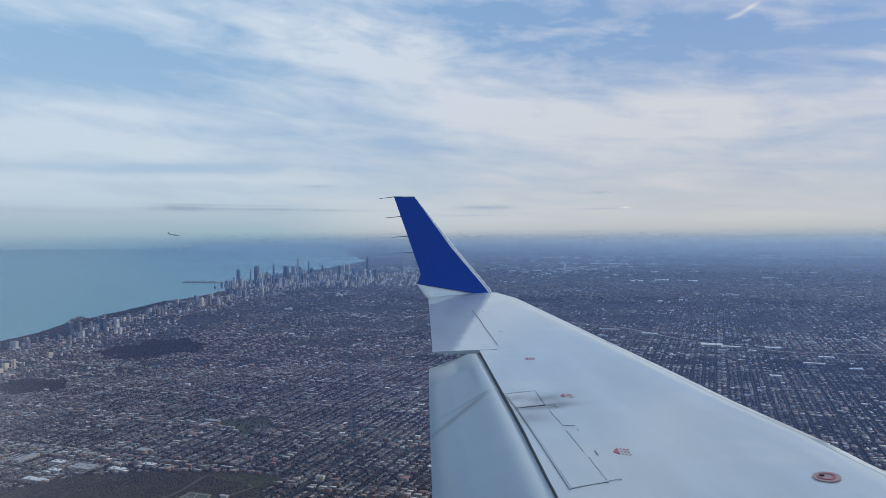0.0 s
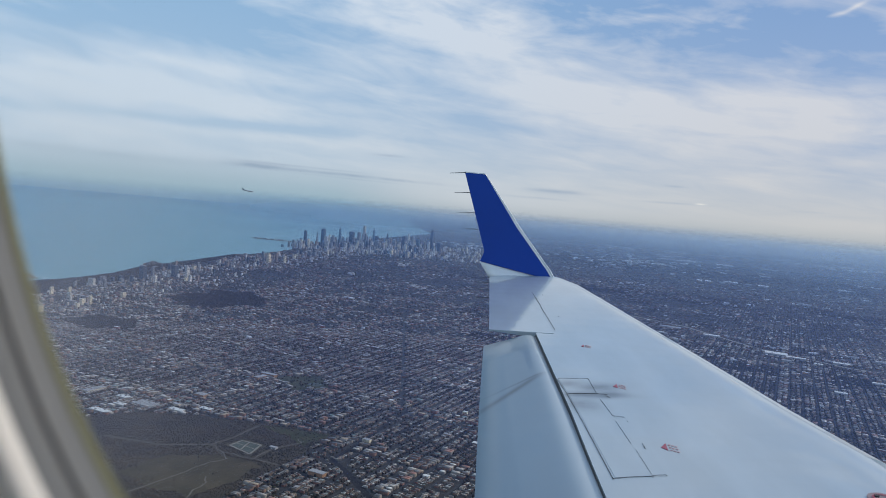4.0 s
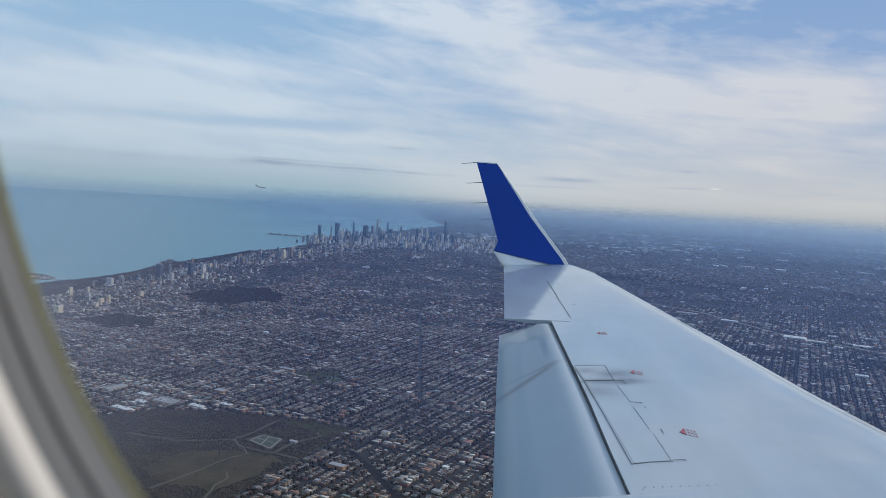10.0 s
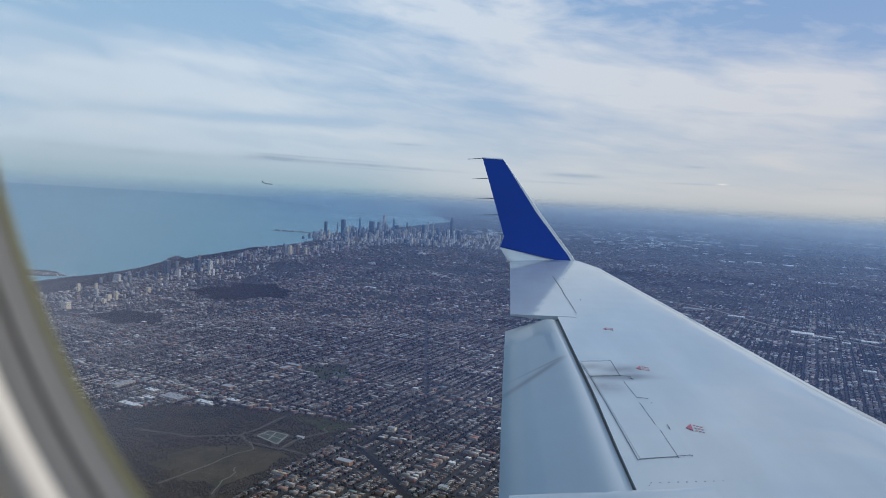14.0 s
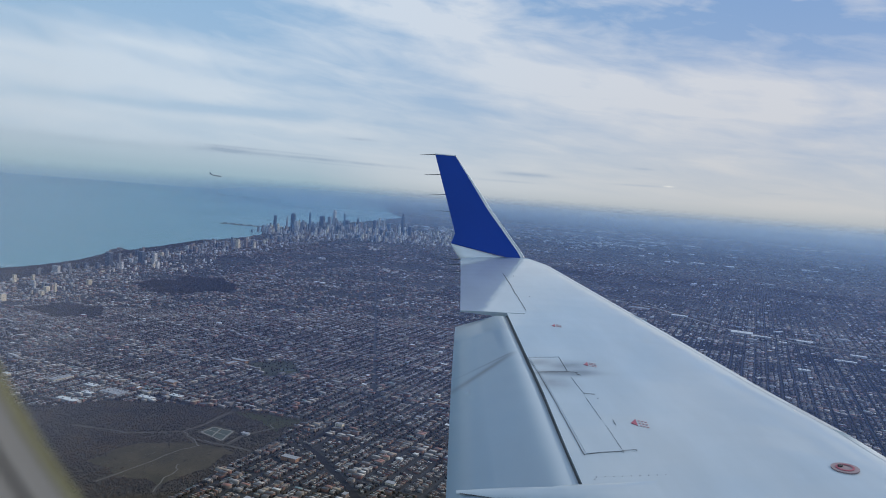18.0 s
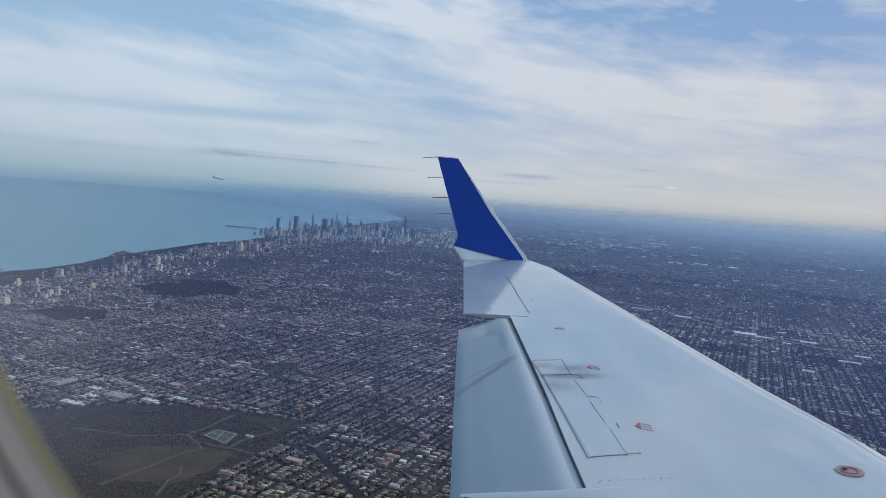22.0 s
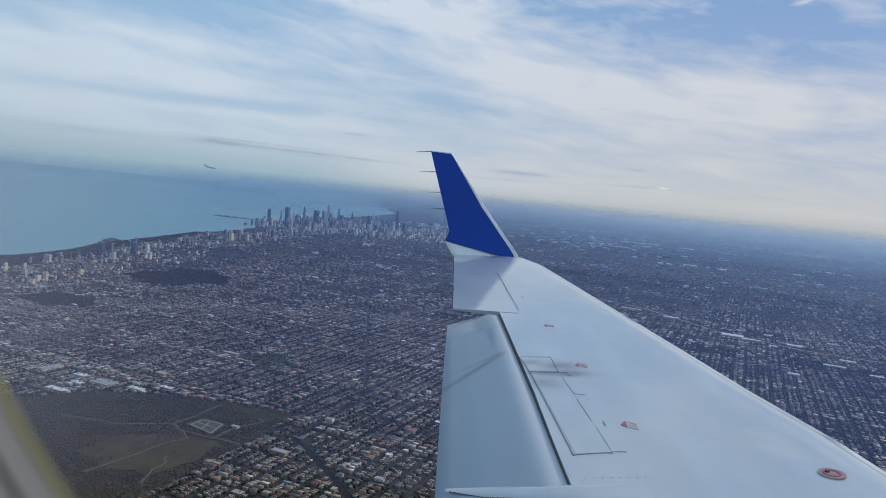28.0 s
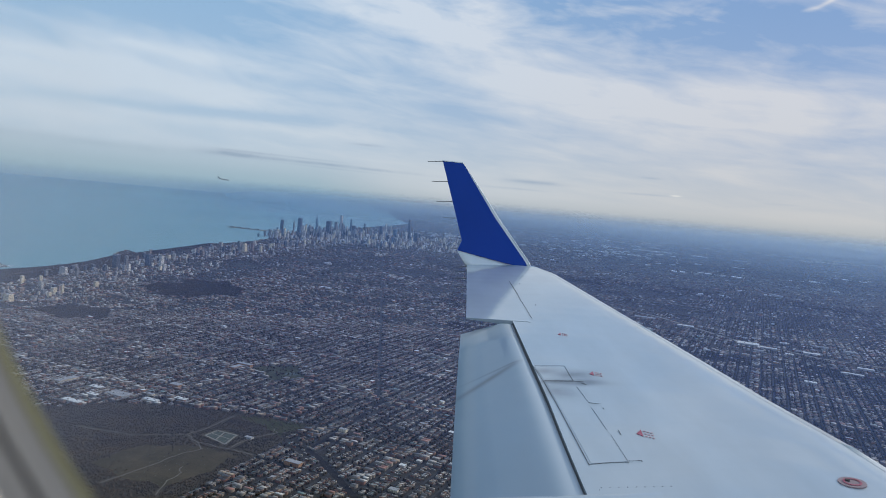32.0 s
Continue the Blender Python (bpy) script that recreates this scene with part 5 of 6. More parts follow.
TE_O, TE_A = [6.13, 6.872, 8.349, 9.95], [2.085, 2.346, 2.866, 3.43]
XS = [0.0, 0.003, 0.008, 0.016, 0.03, 0.045, 0.05, 0.055, 0.075, 0.105, 0.15, 0.2, 0.3, 0.45, 0.6, 0.8, 1.0]
NOSE_END = 7


def chord(o):
    return 2.75 - 0.19 * o


def nose(dist, c):
    """How far the upper skin drops towards the leading edge."""
    x = dist / c
    return -0.012 * c * max(0.0, (0.42 - x) / 0.42) ** 2 - 0.024 * c * max(0.0, (0.17 - x) / 0.17) ** 2.2 - 0.008 * c * max(0.0, 1 - x / 0.012) ** 0.5


# the leading edge lies below the skin's plane, further out along the same lines of sight
for k_, (o_, a_) in enumerate(list(zip(LE_O, LE_A))):
    g_ = 1 + 0.035 * chord(o_) / (EYE - P(o_, a_).z)
    LE_O[k_], LE_A[k_] = o_ * g_, a_ * g_


def skin(name, stations, aft_o, aft_a, mat, first, last):
    """A closed stretch of the wing's skin, from one chord station to another, above and below."""
    verts, faces = [], []
    m = last - first
    for o in stations:
        la, ta, c = lerp(LE_O, LE_A, o), lerp(aft_o, aft_a, o), chord(o)
        ds = [x * c if x <= 0.3 else 0.3 * c + (ta - la - 0.3 * c) * (x - 0.3) / 0.7 for x in XS][first:last]
        for d_ in ds:
            verts.append(P(o, la + d_, 1.0, nose(d_, c)))
        for d_ in ds[::-1]:
            q = d_ / (ta - la)
            verts.append(P(o, la + d_, 1.0, nose(0, c) * (1 - q) - 0.010 - 0.07 * c * (q ** 0.5) * (1.04 - q)))
    row = 2 * m
    for s in range(len(stations) - 1):
        for k in range(row):
            j = (k + 1) % row
            faces.append((s * row + k, (s + 1) * row + k, (s + 1) * row + j, s * row + j))
    faces.append(tuple(range(row))[::-1])
    faces.append(tuple((len(stations) - 1) * row + k for k in range(row)))
    ob = ob_mesh(name, verts, faces, mat, wing)
    # only the curved front is shaded smooth; the rear is flat
    ob.data.polygons.foreach_set("use_smooth", [k < len(faces) - 2 and (k % row) < min(m - 1, 13 - first) for k in range(len(faces))])
    return ob


BOX_O, BOX_A = [6.12, 8.42, 9.95], [1.495, 2.362, 2.965]
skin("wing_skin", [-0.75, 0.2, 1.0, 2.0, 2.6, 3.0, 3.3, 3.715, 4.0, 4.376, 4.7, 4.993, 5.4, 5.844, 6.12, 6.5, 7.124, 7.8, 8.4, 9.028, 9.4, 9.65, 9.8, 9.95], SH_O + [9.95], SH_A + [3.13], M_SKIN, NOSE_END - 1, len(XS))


def rear_panel(name, o0, o1, label):
    """A thin tapering panel from the rear line of the wing box to the trailing edge."""
    bm = bmesh.new()
    rows_ = []
    for o in np.linspace(o0, o1, 6):
        a0, a1 = lerp(BOX_O, BOX_A, o), lerp(TE_O, TE_A, o)
        rows_.append([bm.verts.new(P(o, a0, 1, 0.003)), bm.verts.new(P(o, (a0 + a1) / 2, 1, 0.003)), bm.verts.new(P(o, a1, 1, 0.001)), bm.verts.new(P(o, a1, 1, -0.010)), bm.verts.new(P(o, a0, 1, -0.055))])
    for a, b_ in zip(rows_, rows_[1:]):
        for k in range(5):
            bm.faces.new((a[k], a[(k + 1) % 5], b_[(k + 1) % 5], b_[k]))
    bm.faces.new(rows_[0])
    bm.faces.new(rows_[-1][::-1])
    return part(name, bm, M_SKIN, wing, label)


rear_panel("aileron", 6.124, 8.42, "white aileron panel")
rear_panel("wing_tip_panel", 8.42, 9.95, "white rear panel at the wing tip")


for spans in ([-0.75, 0.2, 1.0, 2.0, 2.6, 3.0, 3.3, 3.715, 4.0], [4.0, 4.376, 4.7, 4.993, 5.4, 5.844, 6.12, 6.5], [6.5, 7.124, 7.8, 8.4, 9.028, 9.4, 9.65, 9.8, 9.95]):
    tagged(skin("leading_edge", spans, SH_O + [9.95], SH_A + [3.13], M_EDGE, 0, NOSE_END), "leading edge strip of the wing, sunlit look in its paler paint")

# flap, lowered, with the paler strip along its front and the dark cove before it
FL_O, FL_A = [0.3, 2.34, 2.693, 3.159, 3.794, 4.598, 5.471], [0.09, 0.81, 0.934, 1.098, 1.321, 1.6, 1.899]
ff = [(2.30, 0.205), (2.90, 0.432), (3.60, 0.705), (4.40, 1.013), (5.98, 1.640)]
bm = bmesh.new()
rows_f = []
for s in np.linspace(0, 1, 11):
    o0, a0 = 0.6 + (5.985 - 0.6) * s, lerp([0.3] + [p[0] for p in ff], [-0.55] + [p[1] for p in ff], 0.6 + (5.985 - 0.6) * s)
    o1 = 0.6 + (5.471 - 0.6) * s
    a1 = lerp(FL_O, FL_A, o1)
    p0, p1 = P(o0, a0, 1.012), P(o1, a1, 1.115)
    row = []
    for q in (0.0, 0.06, 0.14, 0.22, 0.35, 0.6, 1.0):
        v = p0.lerp(p1, q) + WN * 0.022 * ((1 - (1 - q / 0.22) ** 2) if q < 0.22 else (1 - q) / 0.78)
        row.append(bm.verts.new(v))
    for q in (1.0, 0.5, 0.0):
        row.append(bm.verts.new(p0.lerp(p1, q) - WN * (0.006 + 0.07 * (1 - q))))
    rows_f.append(row)
for a, b in zip(rows_f, rows_f[1:]):
    for k in range(len(a)):
        j = (k + 1) % len(a)
        bm.faces.new((a[k], a[j], b[j], b[k]))
bm.faces.new(rows_f[0])
bm.faces.new(rows_f[-1][::-1])
flap = part("flap", bm, M_FLAP, wing, "lowered flap with shade in its darker paint and dirt streaks")
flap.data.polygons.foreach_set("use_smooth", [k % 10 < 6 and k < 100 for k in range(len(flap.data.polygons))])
verts, faces = [], []
for s in np.linspace(0, 1, 9):
    o = 0.8 + (6.08 - 0.8) * s
    a = lerp(SH_O, SH_A, o)
    verts += [P(o, a + 0.002, 1, -0.010), P(o, a + 0.024 - 0.010 * s, 1.0, -0.020), P(o, a + 0.03, 1.0, -0.07), P(o, a + 0.002, 1, -0.07)]
for s in range(8):
    for k in range(4):
        faces.append((4 * s + k, 4 * s + (k + 1) % 4, 4 * s + 4 + (k + 1) % 4, 4 * s + 4 + k))
tagged(ob_mesh("flap_cove", verts, faces, M_SEAM, wing), "dark gap between wing and flap")
verts, faces = [], []
for s in np.linspace(0, 1, 9):
    o = 0.8 + (6.02 - 0.8) * s
    a = lerp(SH_O, SH_A, o)
    verts += [P(o, a + 0.024 - 0.010 * s, 1.0, -0.014), P(o, a + 0.044 + 0.03 * (1 - s), 1.005, -0.022), P(o, a + 0.06, 1.0, -0.06), P(o, a + 0.03, 1, -0.06)]
for s in range(8):
    for k in range(4):
        faces.append((4 * s + k, 4 * s + (k + 1) % 4, 4 * s + 4 + (k + 1) % 4, 4 * s + 4 + k))
tagged(ob_mesh("flap_vane", verts, faces, M_SHADE, flap), "narrow grey metal vane before the flap")

# aileron joint, spoiler panels, seams
line("aileron_seam", [(8.365, 2.340), (7.547, 2.014), (7.1, 1.850)], 0.016, M_SEAM, wing, "dark aileron hinge gap", lift=0.006)
line("aileron_seam", [(7.1, 1.846), (6.588, 1.646), (6.279, 1.527)], 0.012, M_SEAM, wing, lift=0.006)
SP1 = [(4.72, 1.106), (4.405, 0.961), (4.458, 0.796), (4.785, 0.917)]
SP2 = [(4.398, 0.958), (3.916, 0.757), (3.208, 0.468), (3.285, 0.322), (3.62, 0.452), (4.061, 0.632), (4.45, 0.793)]
for nm, pts in (("outboard_spoiler", SP1), ("inboard_spoiler", SP2)):
    top = [P(o, a, 1.0, 0.0022) for o, a in pts]
    slab(nm, top, 0.004, M_SKIN, wing, "thin white spoiler panel lying nearly flush", bevel=0.001)
line("spoiler_gap", [(4.722, 1.116), (4.40, 0.969)], 0.005, M_SEAM, wing, "dark gap behind the spoilers")
line("spoiler_gap", [(4.40, 0.969), (3.916, 0.767), (3.20, 0.477), (3.188, 0.47)], 0.009, M_SEAM, wing, "dark gap behind the spoilers")
line("spoiler_gap", [(3.195, 0.470), (3.245, 0.395), (3.28, 0.318)], 0.003, M_SEAM, wing)
line("spoiler_seam", [(4.725, 1.105), (4.788, 0.921)], 0.003, M_SEAM, wing, lift=0.0042)
line("spoiler_seam", [(4.788, 0.921), (4.46, 0.798)], 0.006, M_SEAM, wing, lift=0.0042)
line("spoiler_seam", [(4.428, 0.740), (4.406, 0.707)], 0.007, M_SEAM, wing, lift=0.0042)
line("spoiler_seam", [(4.402, 0.965), (4.458, 0.800), (4.462, 0.734)], 0.0035, M_SEAM, wing, lift=0.0042)
line("spoiler_seam", [(4.343, 0.752), (4.061, 0.630), (4.060, 0.566)], 0.0030, M_SEAM, wing, lift=0.0042)
line("spoiler_seam", [(3.973, 0.598), (3.658, 0.469)], 0.0028, M_SEAM, wing, lift=0.0042)
line("spoiler_seam", [(3.591, 0.438), (3.288, 0.320), (3.315, 0.265)], 0.0026, M_SEAM, wing, lift=0.0042)
line("latch_slot", [(3.678, 0.416), (3.615, 0.394)], 0.007, M_SEAM, wing, "short dark slot in the skin")
for o, a in ((3.995, 0.540), (3.276, 0.315), (3.312, 0.262), (8.217, 2.168), (6.943, 1.66)):
    line("screw_head", [(o + 0.0015 * o, a + 0.0005 * o), (o - 0.0015 * o, a - 0.0005 * o)], 0.003 * o, M_SEAM, wing, "small dark fastener in the skin", lift=0.003)

# red warning triangles with rows of small unreadable words
for (o, a), k_ in (((5.73, 1.175), 0.75), ((4.66, 0.734), 0.8), ((3.659, 0.325), 0.85)):
    e1, e2 = (0.073 * k_, -0.015 * k_), (-0.035 * k_, -0.043 * k_)
    bm = bmesh.new()
    vs = [bm.verts.new(P(*q, lift=0.003)) for q in ((o, a), (o + e1[0], a + e1[1]), (o + e2[0], a + e2[1]))]
    lo = [bm.verts.new(v.co - WN * 0.005) for v in vs]
    bm.faces.new(vs)
    for k in range(3):
        bm.faces.new((vs[k], lo[k], lo[(k + 1) % 3], vs[(k + 1) % 3]))
    tri_ob = part("warning_triangle", bm, M_RED, wing, "red painted warning triangle")
    # three rows of small marks run forward from the triangle's base
    for r_ in range(3):
        for c_ in range(3):
            q = 0.12 + 0.38 * r_
            p0 = (o + e1[0] + (e2[0] - e1[0]) * q - 0.004 - 0.006 * c_, a + e1[1] + (e2[1] - e1[1]) * q - 0.012 - 0.017 * c_)
            line("marking_bar", [p0, (p0[0] - 0.003, p0[1] - 0.010)], 0.045 * k_, M_PINK, tri_ob, lift=0.003)


def ring_disc(name, o, a, r0, r1, lift, mat, label=""):
    bm = bmesh.new()
    n = 28
    c = P(o, a, lift=lift + nose(a - lerp(LE_O, LE_A, o), chord(o)))
    e1 = (P(o + 0.1, a) - P(o, a)).normalized()
    e2 = WN.cross(e1)
    out = [bm.verts.new(c + (e1 * math.cos(t) + e2 * math.sin(t)) * r1) for t in [2 * math.pi * k / n for k in range(n)]]
    low = [bm.verts.new(v.co - WN * 0.006) for v in out]
    if r0:
        inn = [bm.verts.new(c + (e1 * math.cos(t) + e2 * math.sin(t)) * r0) for t in [2 * math.pi * k / n for k in range(n)]]
        for k in range(n):
            bm.faces.new((inn[k], out[k], out[(k + 1) % n], inn[(k + 1) % n]))
    else:
        bm.faces.new(out)
    for k in range(n):
        bm.faces.new((out[k], low[k], low[(k + 1) % n], out[(k + 1) % n]))
    return part(name, bm, mat, wing, label)


cap_ob = ring_disc("filler_cap", 3.395, -0.572, 0, 0.054, 0.006, M_STEEL, "round pinkish grey fuel filler cap")
ring_disc("filler_ring", 3.395, -0.572, 0.028, 0.036, 0.0085, M_RED, "red painted ring on the filler cap").parent = cap_ob
ring_disc("filler_latch", 3.405, -0.555, 0, 0.010, 0.011, M_SEAM).parent = cap_ob
for o in (6.31, 5.12, 4.16):
    a = lerp(LE_O, LE_A, o) + 0.13
    line("worn_patch", [(o + 0.05, a + 0.035), (o - 0.05, a - 0.01)], 0.014, M_TAN, wing, "small pale worn patch near the leading edge", lift=0.003 + nose(0.13, chord(o)))

# flap track fairing with rivets
bm = bmesh.new()
rows_r = []
for q in np.linspace(0, 1, 9):
    tail, nose_ = Vector((2.66, 0.88)), Vector((2.86, 0.10))
    c = tail.lerp(nose_, q)
    wd = 0.012 + 0.13 * q
    hgt = 0.001 + 0.010 * math.sin(q * math.pi)
    k = 1.10 - 0.10 * min(1.0, q * 1.6)
    rows_r.append([bm.verts.new(P(c.x + wd * math.cos(t) * 1.1, c.y + 0.35 * wd * math.cos(t), k, 0.003 * (1 - q) + hgt * math.sin(t))) for t in [math.pi * j / 8 for j in range(9)]])
for a, b in zip(rows_r, rows_r[1:]):
    for k in range(8):
        bm.faces.new((a[k], a[k + 1], b[k + 1], b[k]))
fairing = part("flap_fairing", bm, M_SKIN, wing, "slim white flap track fairing", True)
line("fairing_seam", [(2.66, 0.865), (2.66, 0.72), (2.70, 0.60)], 0.012, M_SEAM, wing, lift=0.0)
for k in range(9):
    ring_disc("rivet", 2.975 + 0.014 * k, 0.385 - 0.033 * k, 0, 0.0026, 0.0015, M_SHADE).parent = fairing
for k in range(5):
    ring_disc("rivet", 2.95 - 0.045 * k, 0.388 - 0.006 * k, 0, 0.0022, 0.0015, M_SHADE).parent = fairing


# ---- winglet ----
def W(fo, zo, depth):
    """A point by its slopes along and above the outboard axis, and its distance outboard."""
    return HUB + (OUT + FWD * fo + Vector((0, 0, 1)) * zo) * depth


BASE, TOP = 9.9, 10.2


def at_w(fo, zo):
    q = (zo + 0.075) / 0.126
    return W(fo, zo, BASE + (TOP - BASE) * max(-0.1, q))


def plate(name, pts, mat, th, label="", bevel=0.006):
    top = [at_w(*p) for p in pts]
    nrm = (top[1] - top[0]).cross(top[-1] - top[0]).normalized()
    if nrm.dot(OUT) < 0:
        nrm = -nrm
    bm = bmesh.new()
    up = [bm.verts.new(v) for v in top]
    lo = [bm.verts.new(v + nrm * th) for v in top]
    bm.faces.new(up)
    bm.faces.new(lo[::-1])
    for k in range(len(up)):
        j = (k + 1) % len(up)
        bm.faces.new((up[k], lo[k], lo[j], up[j]))
    bmesh.ops.bevel(bm, geom=bm.edges[:], offset=bevel, segments=2, affect="EDGES", clamp_overlap=True)
    return part(name, bm, mat, wing, label)


winglet = plate("winglet", [(-0.392, 0.051), (-0.3605, 0.0493), (-0.3500, 0.035), (-0.3082, -0.024), (-0.2608, -0.081), (-0.2518, -0.0945), (-0.361, -0.0765), (-0.354, -0.062)], M_BLUE, 0.05, "royal blue upturned winglet")
plate("winglet_edge", [(-0.3605, 0.0495), (-0.356, 0.045), (-0.302, -0.0255), (-0.254, -0.083), (-0.2465, -0.0965), (-0.2520, -0.0945), (-0.2612, -0.081), (-0.3086, -0.0237), (-0.3503, 0.0351)], M_WHITE, 0.05, "white winglet leading edge").parent = winglet
plate("winglet_cap", [(-0.3925, 0.0522), (-0.3600, 0.0504), (-0.3600, 0.0490), (-0.3925, 0.0508)], M_WHITE, 0.052, "thin white cap on the winglet top", 0.002).parent = winglet
bm = bmesh.new()
lowl = [(-0.3455, -0.0965), (-0.330, -0.0975), (-0.30, -0.0985), (-0.27, -0.0995), (-0.245, -0.0985)]
upl = [(-0.361, -0.0768), (-0.335, -0.0812), (-0.305, -0.0865), (-0.275, -0.0915), (-0.2475, -0.0962)]
cols = []
for (f0, z0), (f1, z1) in zip(lowl, upl):
    col = []
    for q in (0, 0.3, 0.65, 1.0):
        col.append(bm.verts.new(W(f0 + (f1 - f0) * q, z0 + (z1 - z0) * q, 9.70 + 0.2 * q ** 0.6)))
    col.append(bm.verts.new(W(f1, z1, 9.99)))
    col.append(bm.verts.new(W(f0, z0 - 0.004, 9.95)))
    cols.append(col)
for a, b in zip(cols, cols[1:]):
    for k in range(6):
        bm.faces.new((a[k], a[(k + 1) % 6], b[(k + 1) % 6], b[k]))
bm.faces.new(cols[0])
bm.faces.new(cols[-1][::-1])
part("winglet_root", bm, M_WHITE, wing, "white curved winglet root", True)
for (f0, z0), (f1, z1) in (((-0.4155, 0.0492), (-0.391, 0.0508)), ((-0.4065, 0.0206), (-0.382, 0.0220)), ((-0.398, -0.0083), (-0.373, -0.007)), ((-0.387, -0.0310), (-0.366, -0.0305))):
    tube("static_wick", at_w(f0, z0), at_w(f1, z1), 0.0035, 0.006, M_WICK, winglet, 6, "thin dark static wick")
for o in (9.6, 9.1, 8.5, 7.9):
    a = lerp(TE_O, TE_A, o)
    tube("static_wick", P(o - 0.02, a + 0.16, 1.0, -0.012), P(o, a - 0.01, 1.0, -0.006), 0.0035, 0.006, M_WICK, wing, 6)


# ---- cabin window and lining ----
WC_A, WC_Z, WH_A, WH_Z = 0.0564, 0.1308, 0.1843, 0.2591


def wpt(t, grow, d):
    ca, sa = math.cos(t), math.sin(t)
    a, z = WC_A + (WH_A + grow) * math.copysign(abs(ca) ** 0.99, ca), WC_Z + (WH_Z + grow) * math.copysign(abs(sa) ** 0.99, sa)
    return HUB + OUT * d - FWD * a + Vector((0, 0, z))


def loop_ring(name, profile, mat, parent, label=""):
    n = 96
    bm = bmesh.new()
    rings = [[bm.verts.new(wpt(2 * math.pi * k / n, g, d)) for k in range(n)] for g, d in profile]
    for a, b in zip(rings, rings[1:]):
        for k in range(n):
            bm.faces.new((a[k], a[(k + 1) % n], b[(k + 1) % n], b[k]))
    return part(name, bm, mat, parent, label, True)


window = tagged(new("cabin_window"), "oval aircraft cabin window with grey reveal and olive seal", "window", kind="structure")
window.matrix_world = BANK
loop_ring("outer_frame", [(0.060, 0.166), (0.030, 0.162), (0.012, 0.157), (0.0, 0.152)], M_GROOVE, window)
loop_ring("seal", [(0.0004, 0.153), (-0.0004, 0.1518), (0.0, 0.1505), (0.0006, 0.1495)], M_SEAL, window, "olive rubber window seal")
loop_ring("reveal", [(0.0006, 0.1495), (0.0018, 0.145), (0.0022, 0.1425)], M_REVEAL, window, "grey plastic window reveal")
loop_ring("groove", [(0.0022, 0.1425), (0.0034, 0.1418), (0.0034, 0.1405), (0.0024, 0.140)], M_GROOVE, window)
loop_ring("inner_reveal", [(0.0024, 0.140), (0.003, 0.137), (0.0042, 0.1335)], M_REVEAL, window)
loop_ring("trim_lip", [(0.0042, 0.1335), (0.0048, 0.1302), (0.0058, 0.1276), (0.0076, 0.1262), (0.0115, 0.1257)], M_PANEL, window, "white rounded trim lip")


def pane_mat():
    """Clear plastic with a breath of dirt towards its lower rim."""
    m = bpy.data.materials.new("clear_scuffed_pane")
    m.use_nodes = True
    t = m.node_tree
    t.nodes.clear()
    pos = t.nodes.new("ShaderNodeTexCoord").outputs["Object"]
    dist = t.nodes.new("ShaderNodeVectorMath")
    dist.operation = "DISTANCE"
    t.links.new(pos, dist.inputs[0])
    dist.inputs[1].default_value = wpt(radians(-35), -0.006, 0.156)
    rim = t.nodes.new("ShaderNodeMapRange")
    for k, v in enumerate((0.105, 0.0, 0.0, 0.34)):
        rim.inputs[k + 1].default_value = v
    rim.interpolation_type = "SMOOTHSTEP"
    t.links.new(dist.outputs["Value"], rim.inputs[0])
    nz = t.nodes.new("ShaderNodeTexNoise")
    nz.inputs["Scale"].default_value, nz.inputs["Detail"].default_value = 22.0, 5.0
    t.links.new(pos, nz.inputs["Vector"])
    mul = t.nodes.new("ShaderNodeMath")
    mul.operation = "MULTIPLY"
    t.links.new(rim.outputs[0], mul.inputs[0])
    t.links.new(nz.outputs["Fac"], mul.inputs[1])
    tr, tl, mx, out = (t.nodes.new(k) for k in ("ShaderNodeBsdfTransparent", "ShaderNodeBsdfTranslucent", "ShaderNodeMixShader", "ShaderNodeOutputMaterial"))
    tl.inputs[0].default_value = (0.45, 0.48, 0.52, 1)
    t.links.new(mul.outputs[0], mx.inputs[0])
    t.links.new(tr.outputs[0], mx.inputs[1])
    t.links.new(tl.outputs[0], mx.inputs[2])
    t.links.new(mx.outputs[0], out.inputs[0])
    return m


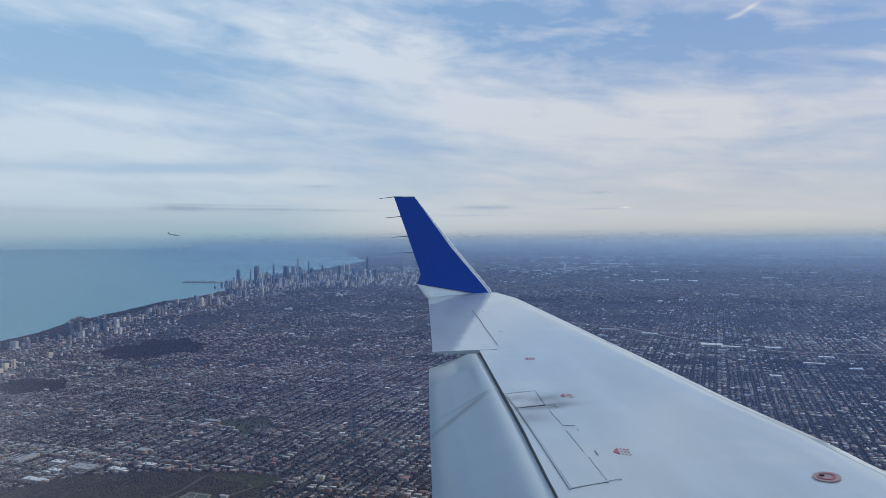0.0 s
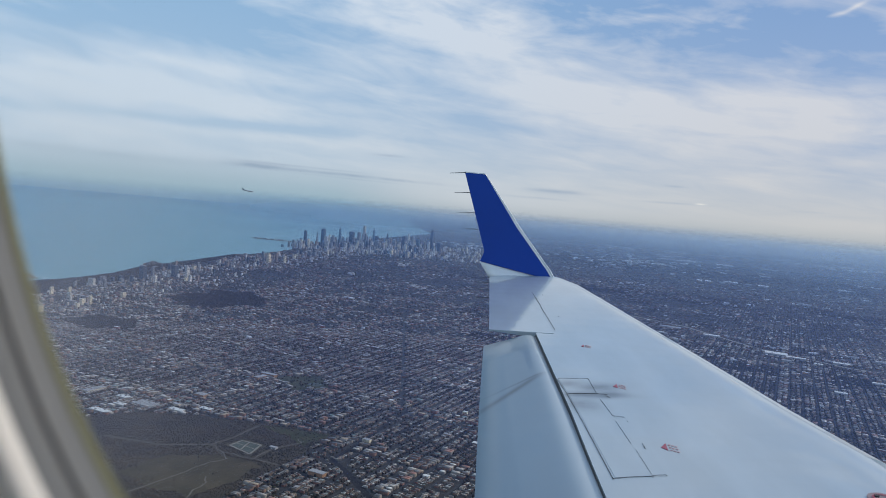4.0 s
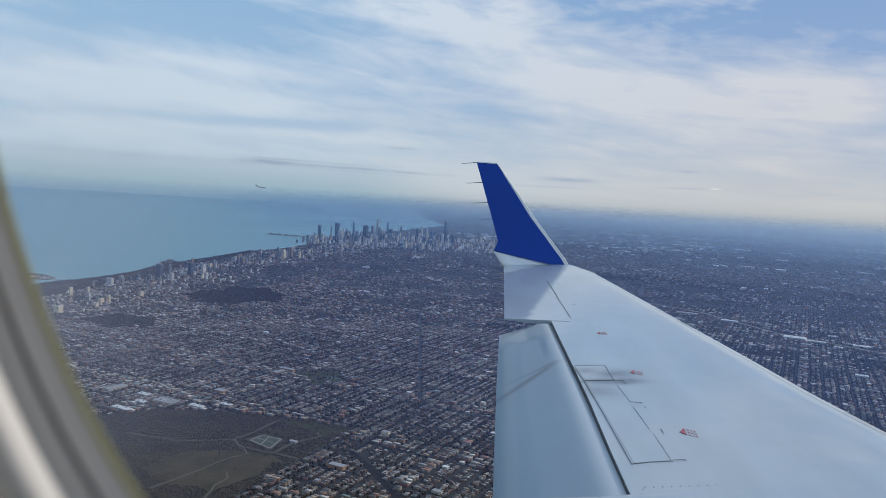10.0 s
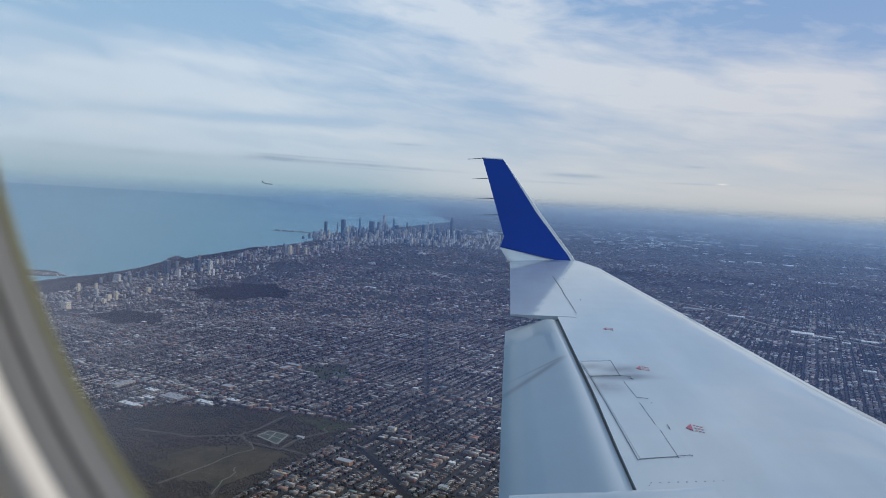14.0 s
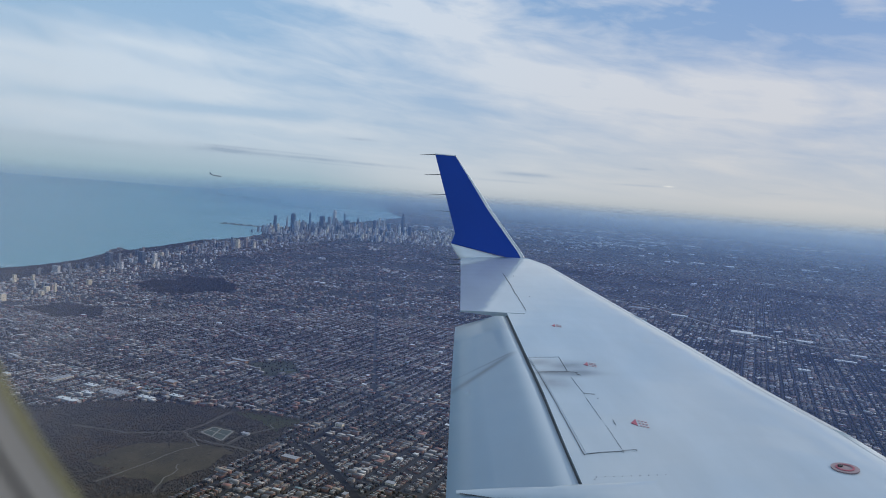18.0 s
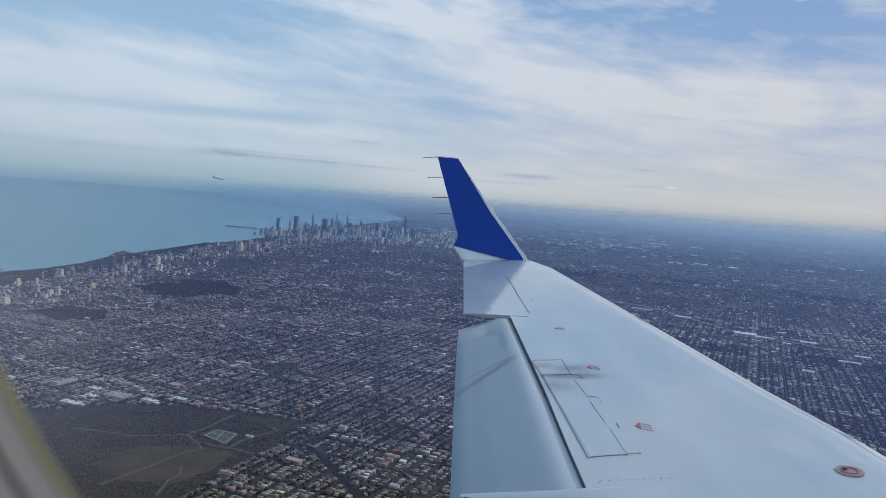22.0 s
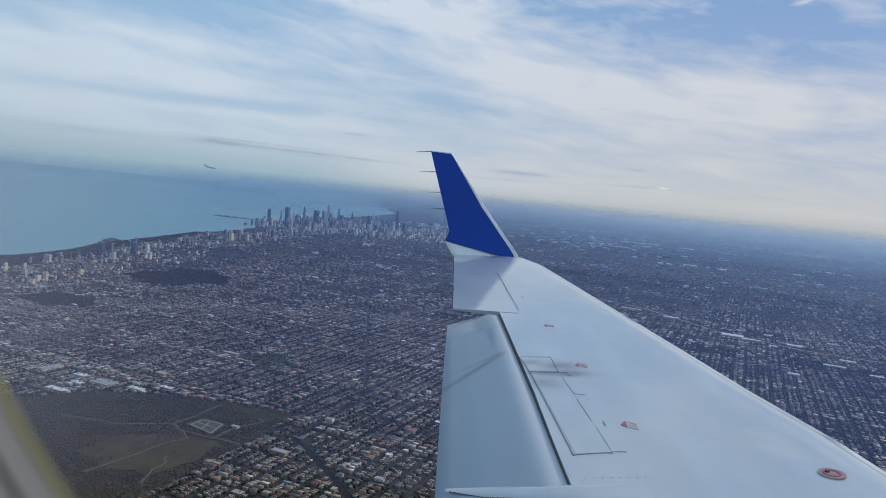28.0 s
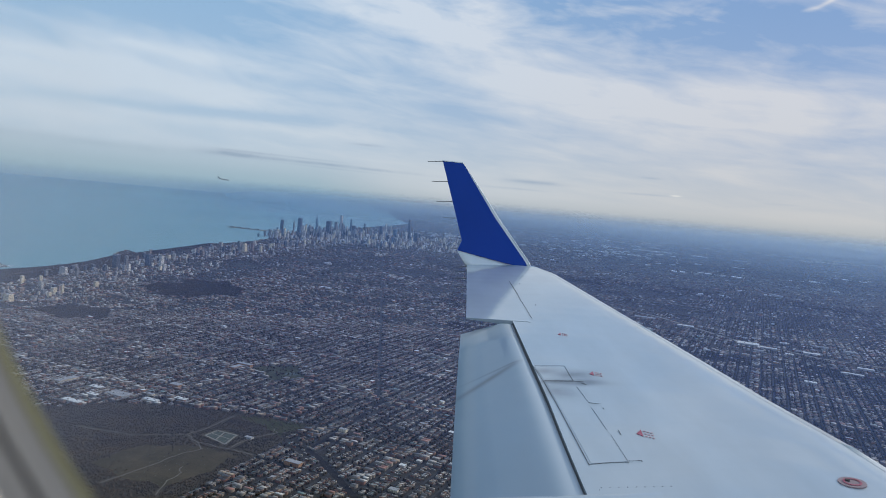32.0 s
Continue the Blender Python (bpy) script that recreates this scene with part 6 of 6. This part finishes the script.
bm = bmesh.new()
bm.faces.new([bm.verts.new(wpt(2 * math.pi * k / 64, 0.02, 0.1565)) for k in range(64)])
pane = part("pane", bm, pane_mat(), window, "clear plastic pane with faint scuffs")
pane.visible_shadow = False

# the lining goes on round the window and encloses the cabin
n = 96
verts, faces = [], []
for k in range(n):
    t = 2 * math.pi * k / n
    verts.append(wpt(t, 0.0115, 0.1257))
    ca, sa = math.cos(t), math.sin(t)
    e = max(abs(ca), abs(sa))
    verts.append(HUB + OUT * 0.1255 - FWD * (WC_A + 0.42 * ca / e) + Vector((0, 0, WC_Z + 0.47 * sa / e)))
for k in range(n):
    j = (k + 1) % n
    faces.append((2 * k, 2 * j, 2 * j + 1, 2 * k + 1))
tagged(ob_mesh("window_panel", verts, faces, M_PANEL, None, smooth=True), "off-white cabin wall panel round the window", "wall panel", kind="structure").matrix_world = BANK


def cabin_shell():
    """A plain tube of cabin lining with window openings, behind and round the eye."""
    cz, co, rad = 0.05, -1.12, 1.262
    verts, faces = [], []
    segs, stations = 36, [round(-3.78 + 0.42 * k, 3) for k in range(19)]
    edges = [WC_A + s for s in stations]
    for a in edges:
        for k in range(segs):
            t = 2 * math.pi * k / segs
            verts.append(HUB + OUT * (co + rad * math.cos(t)) - FWD * (a + 0.0) + Vector((0, 0, cz + rad * math.sin(t))))
    for s in range(len(edges) - 1):
        mid = (edges[s] + edges[s + 1]) / 2
        for k in range(segs):
            t = 2 * math.pi * (k + 0.5) / segs
            side, z = math.cos(t), cz + rad * math.sin(t)
            if abs(side) > 0.86 and abs(z - WC_Z) < 0.34 and s % 2 == 0:
                continue
            if side > 0.85 and abs(mid - WC_A) < 0.5 and abs(z - WC_Z) < 0.5:
                continue
            j = (k + 1) % segs
            faces.append((s * segs + k, s * segs + j, (s + 1) * segs + j, (s + 1) * segs + k))
    m = len(edges) - 1
    faces.append(tuple(range(segs)))
    faces.append(tuple(m * segs + k for k in range(segs))[::-1])
    tagged(ob_mesh("cabin_wall", verts, faces, M_CABIN), "plain beige cabin lining closing the aircraft", "cabin wall", kind="structure").matrix_world = BANK


cabin_shell()
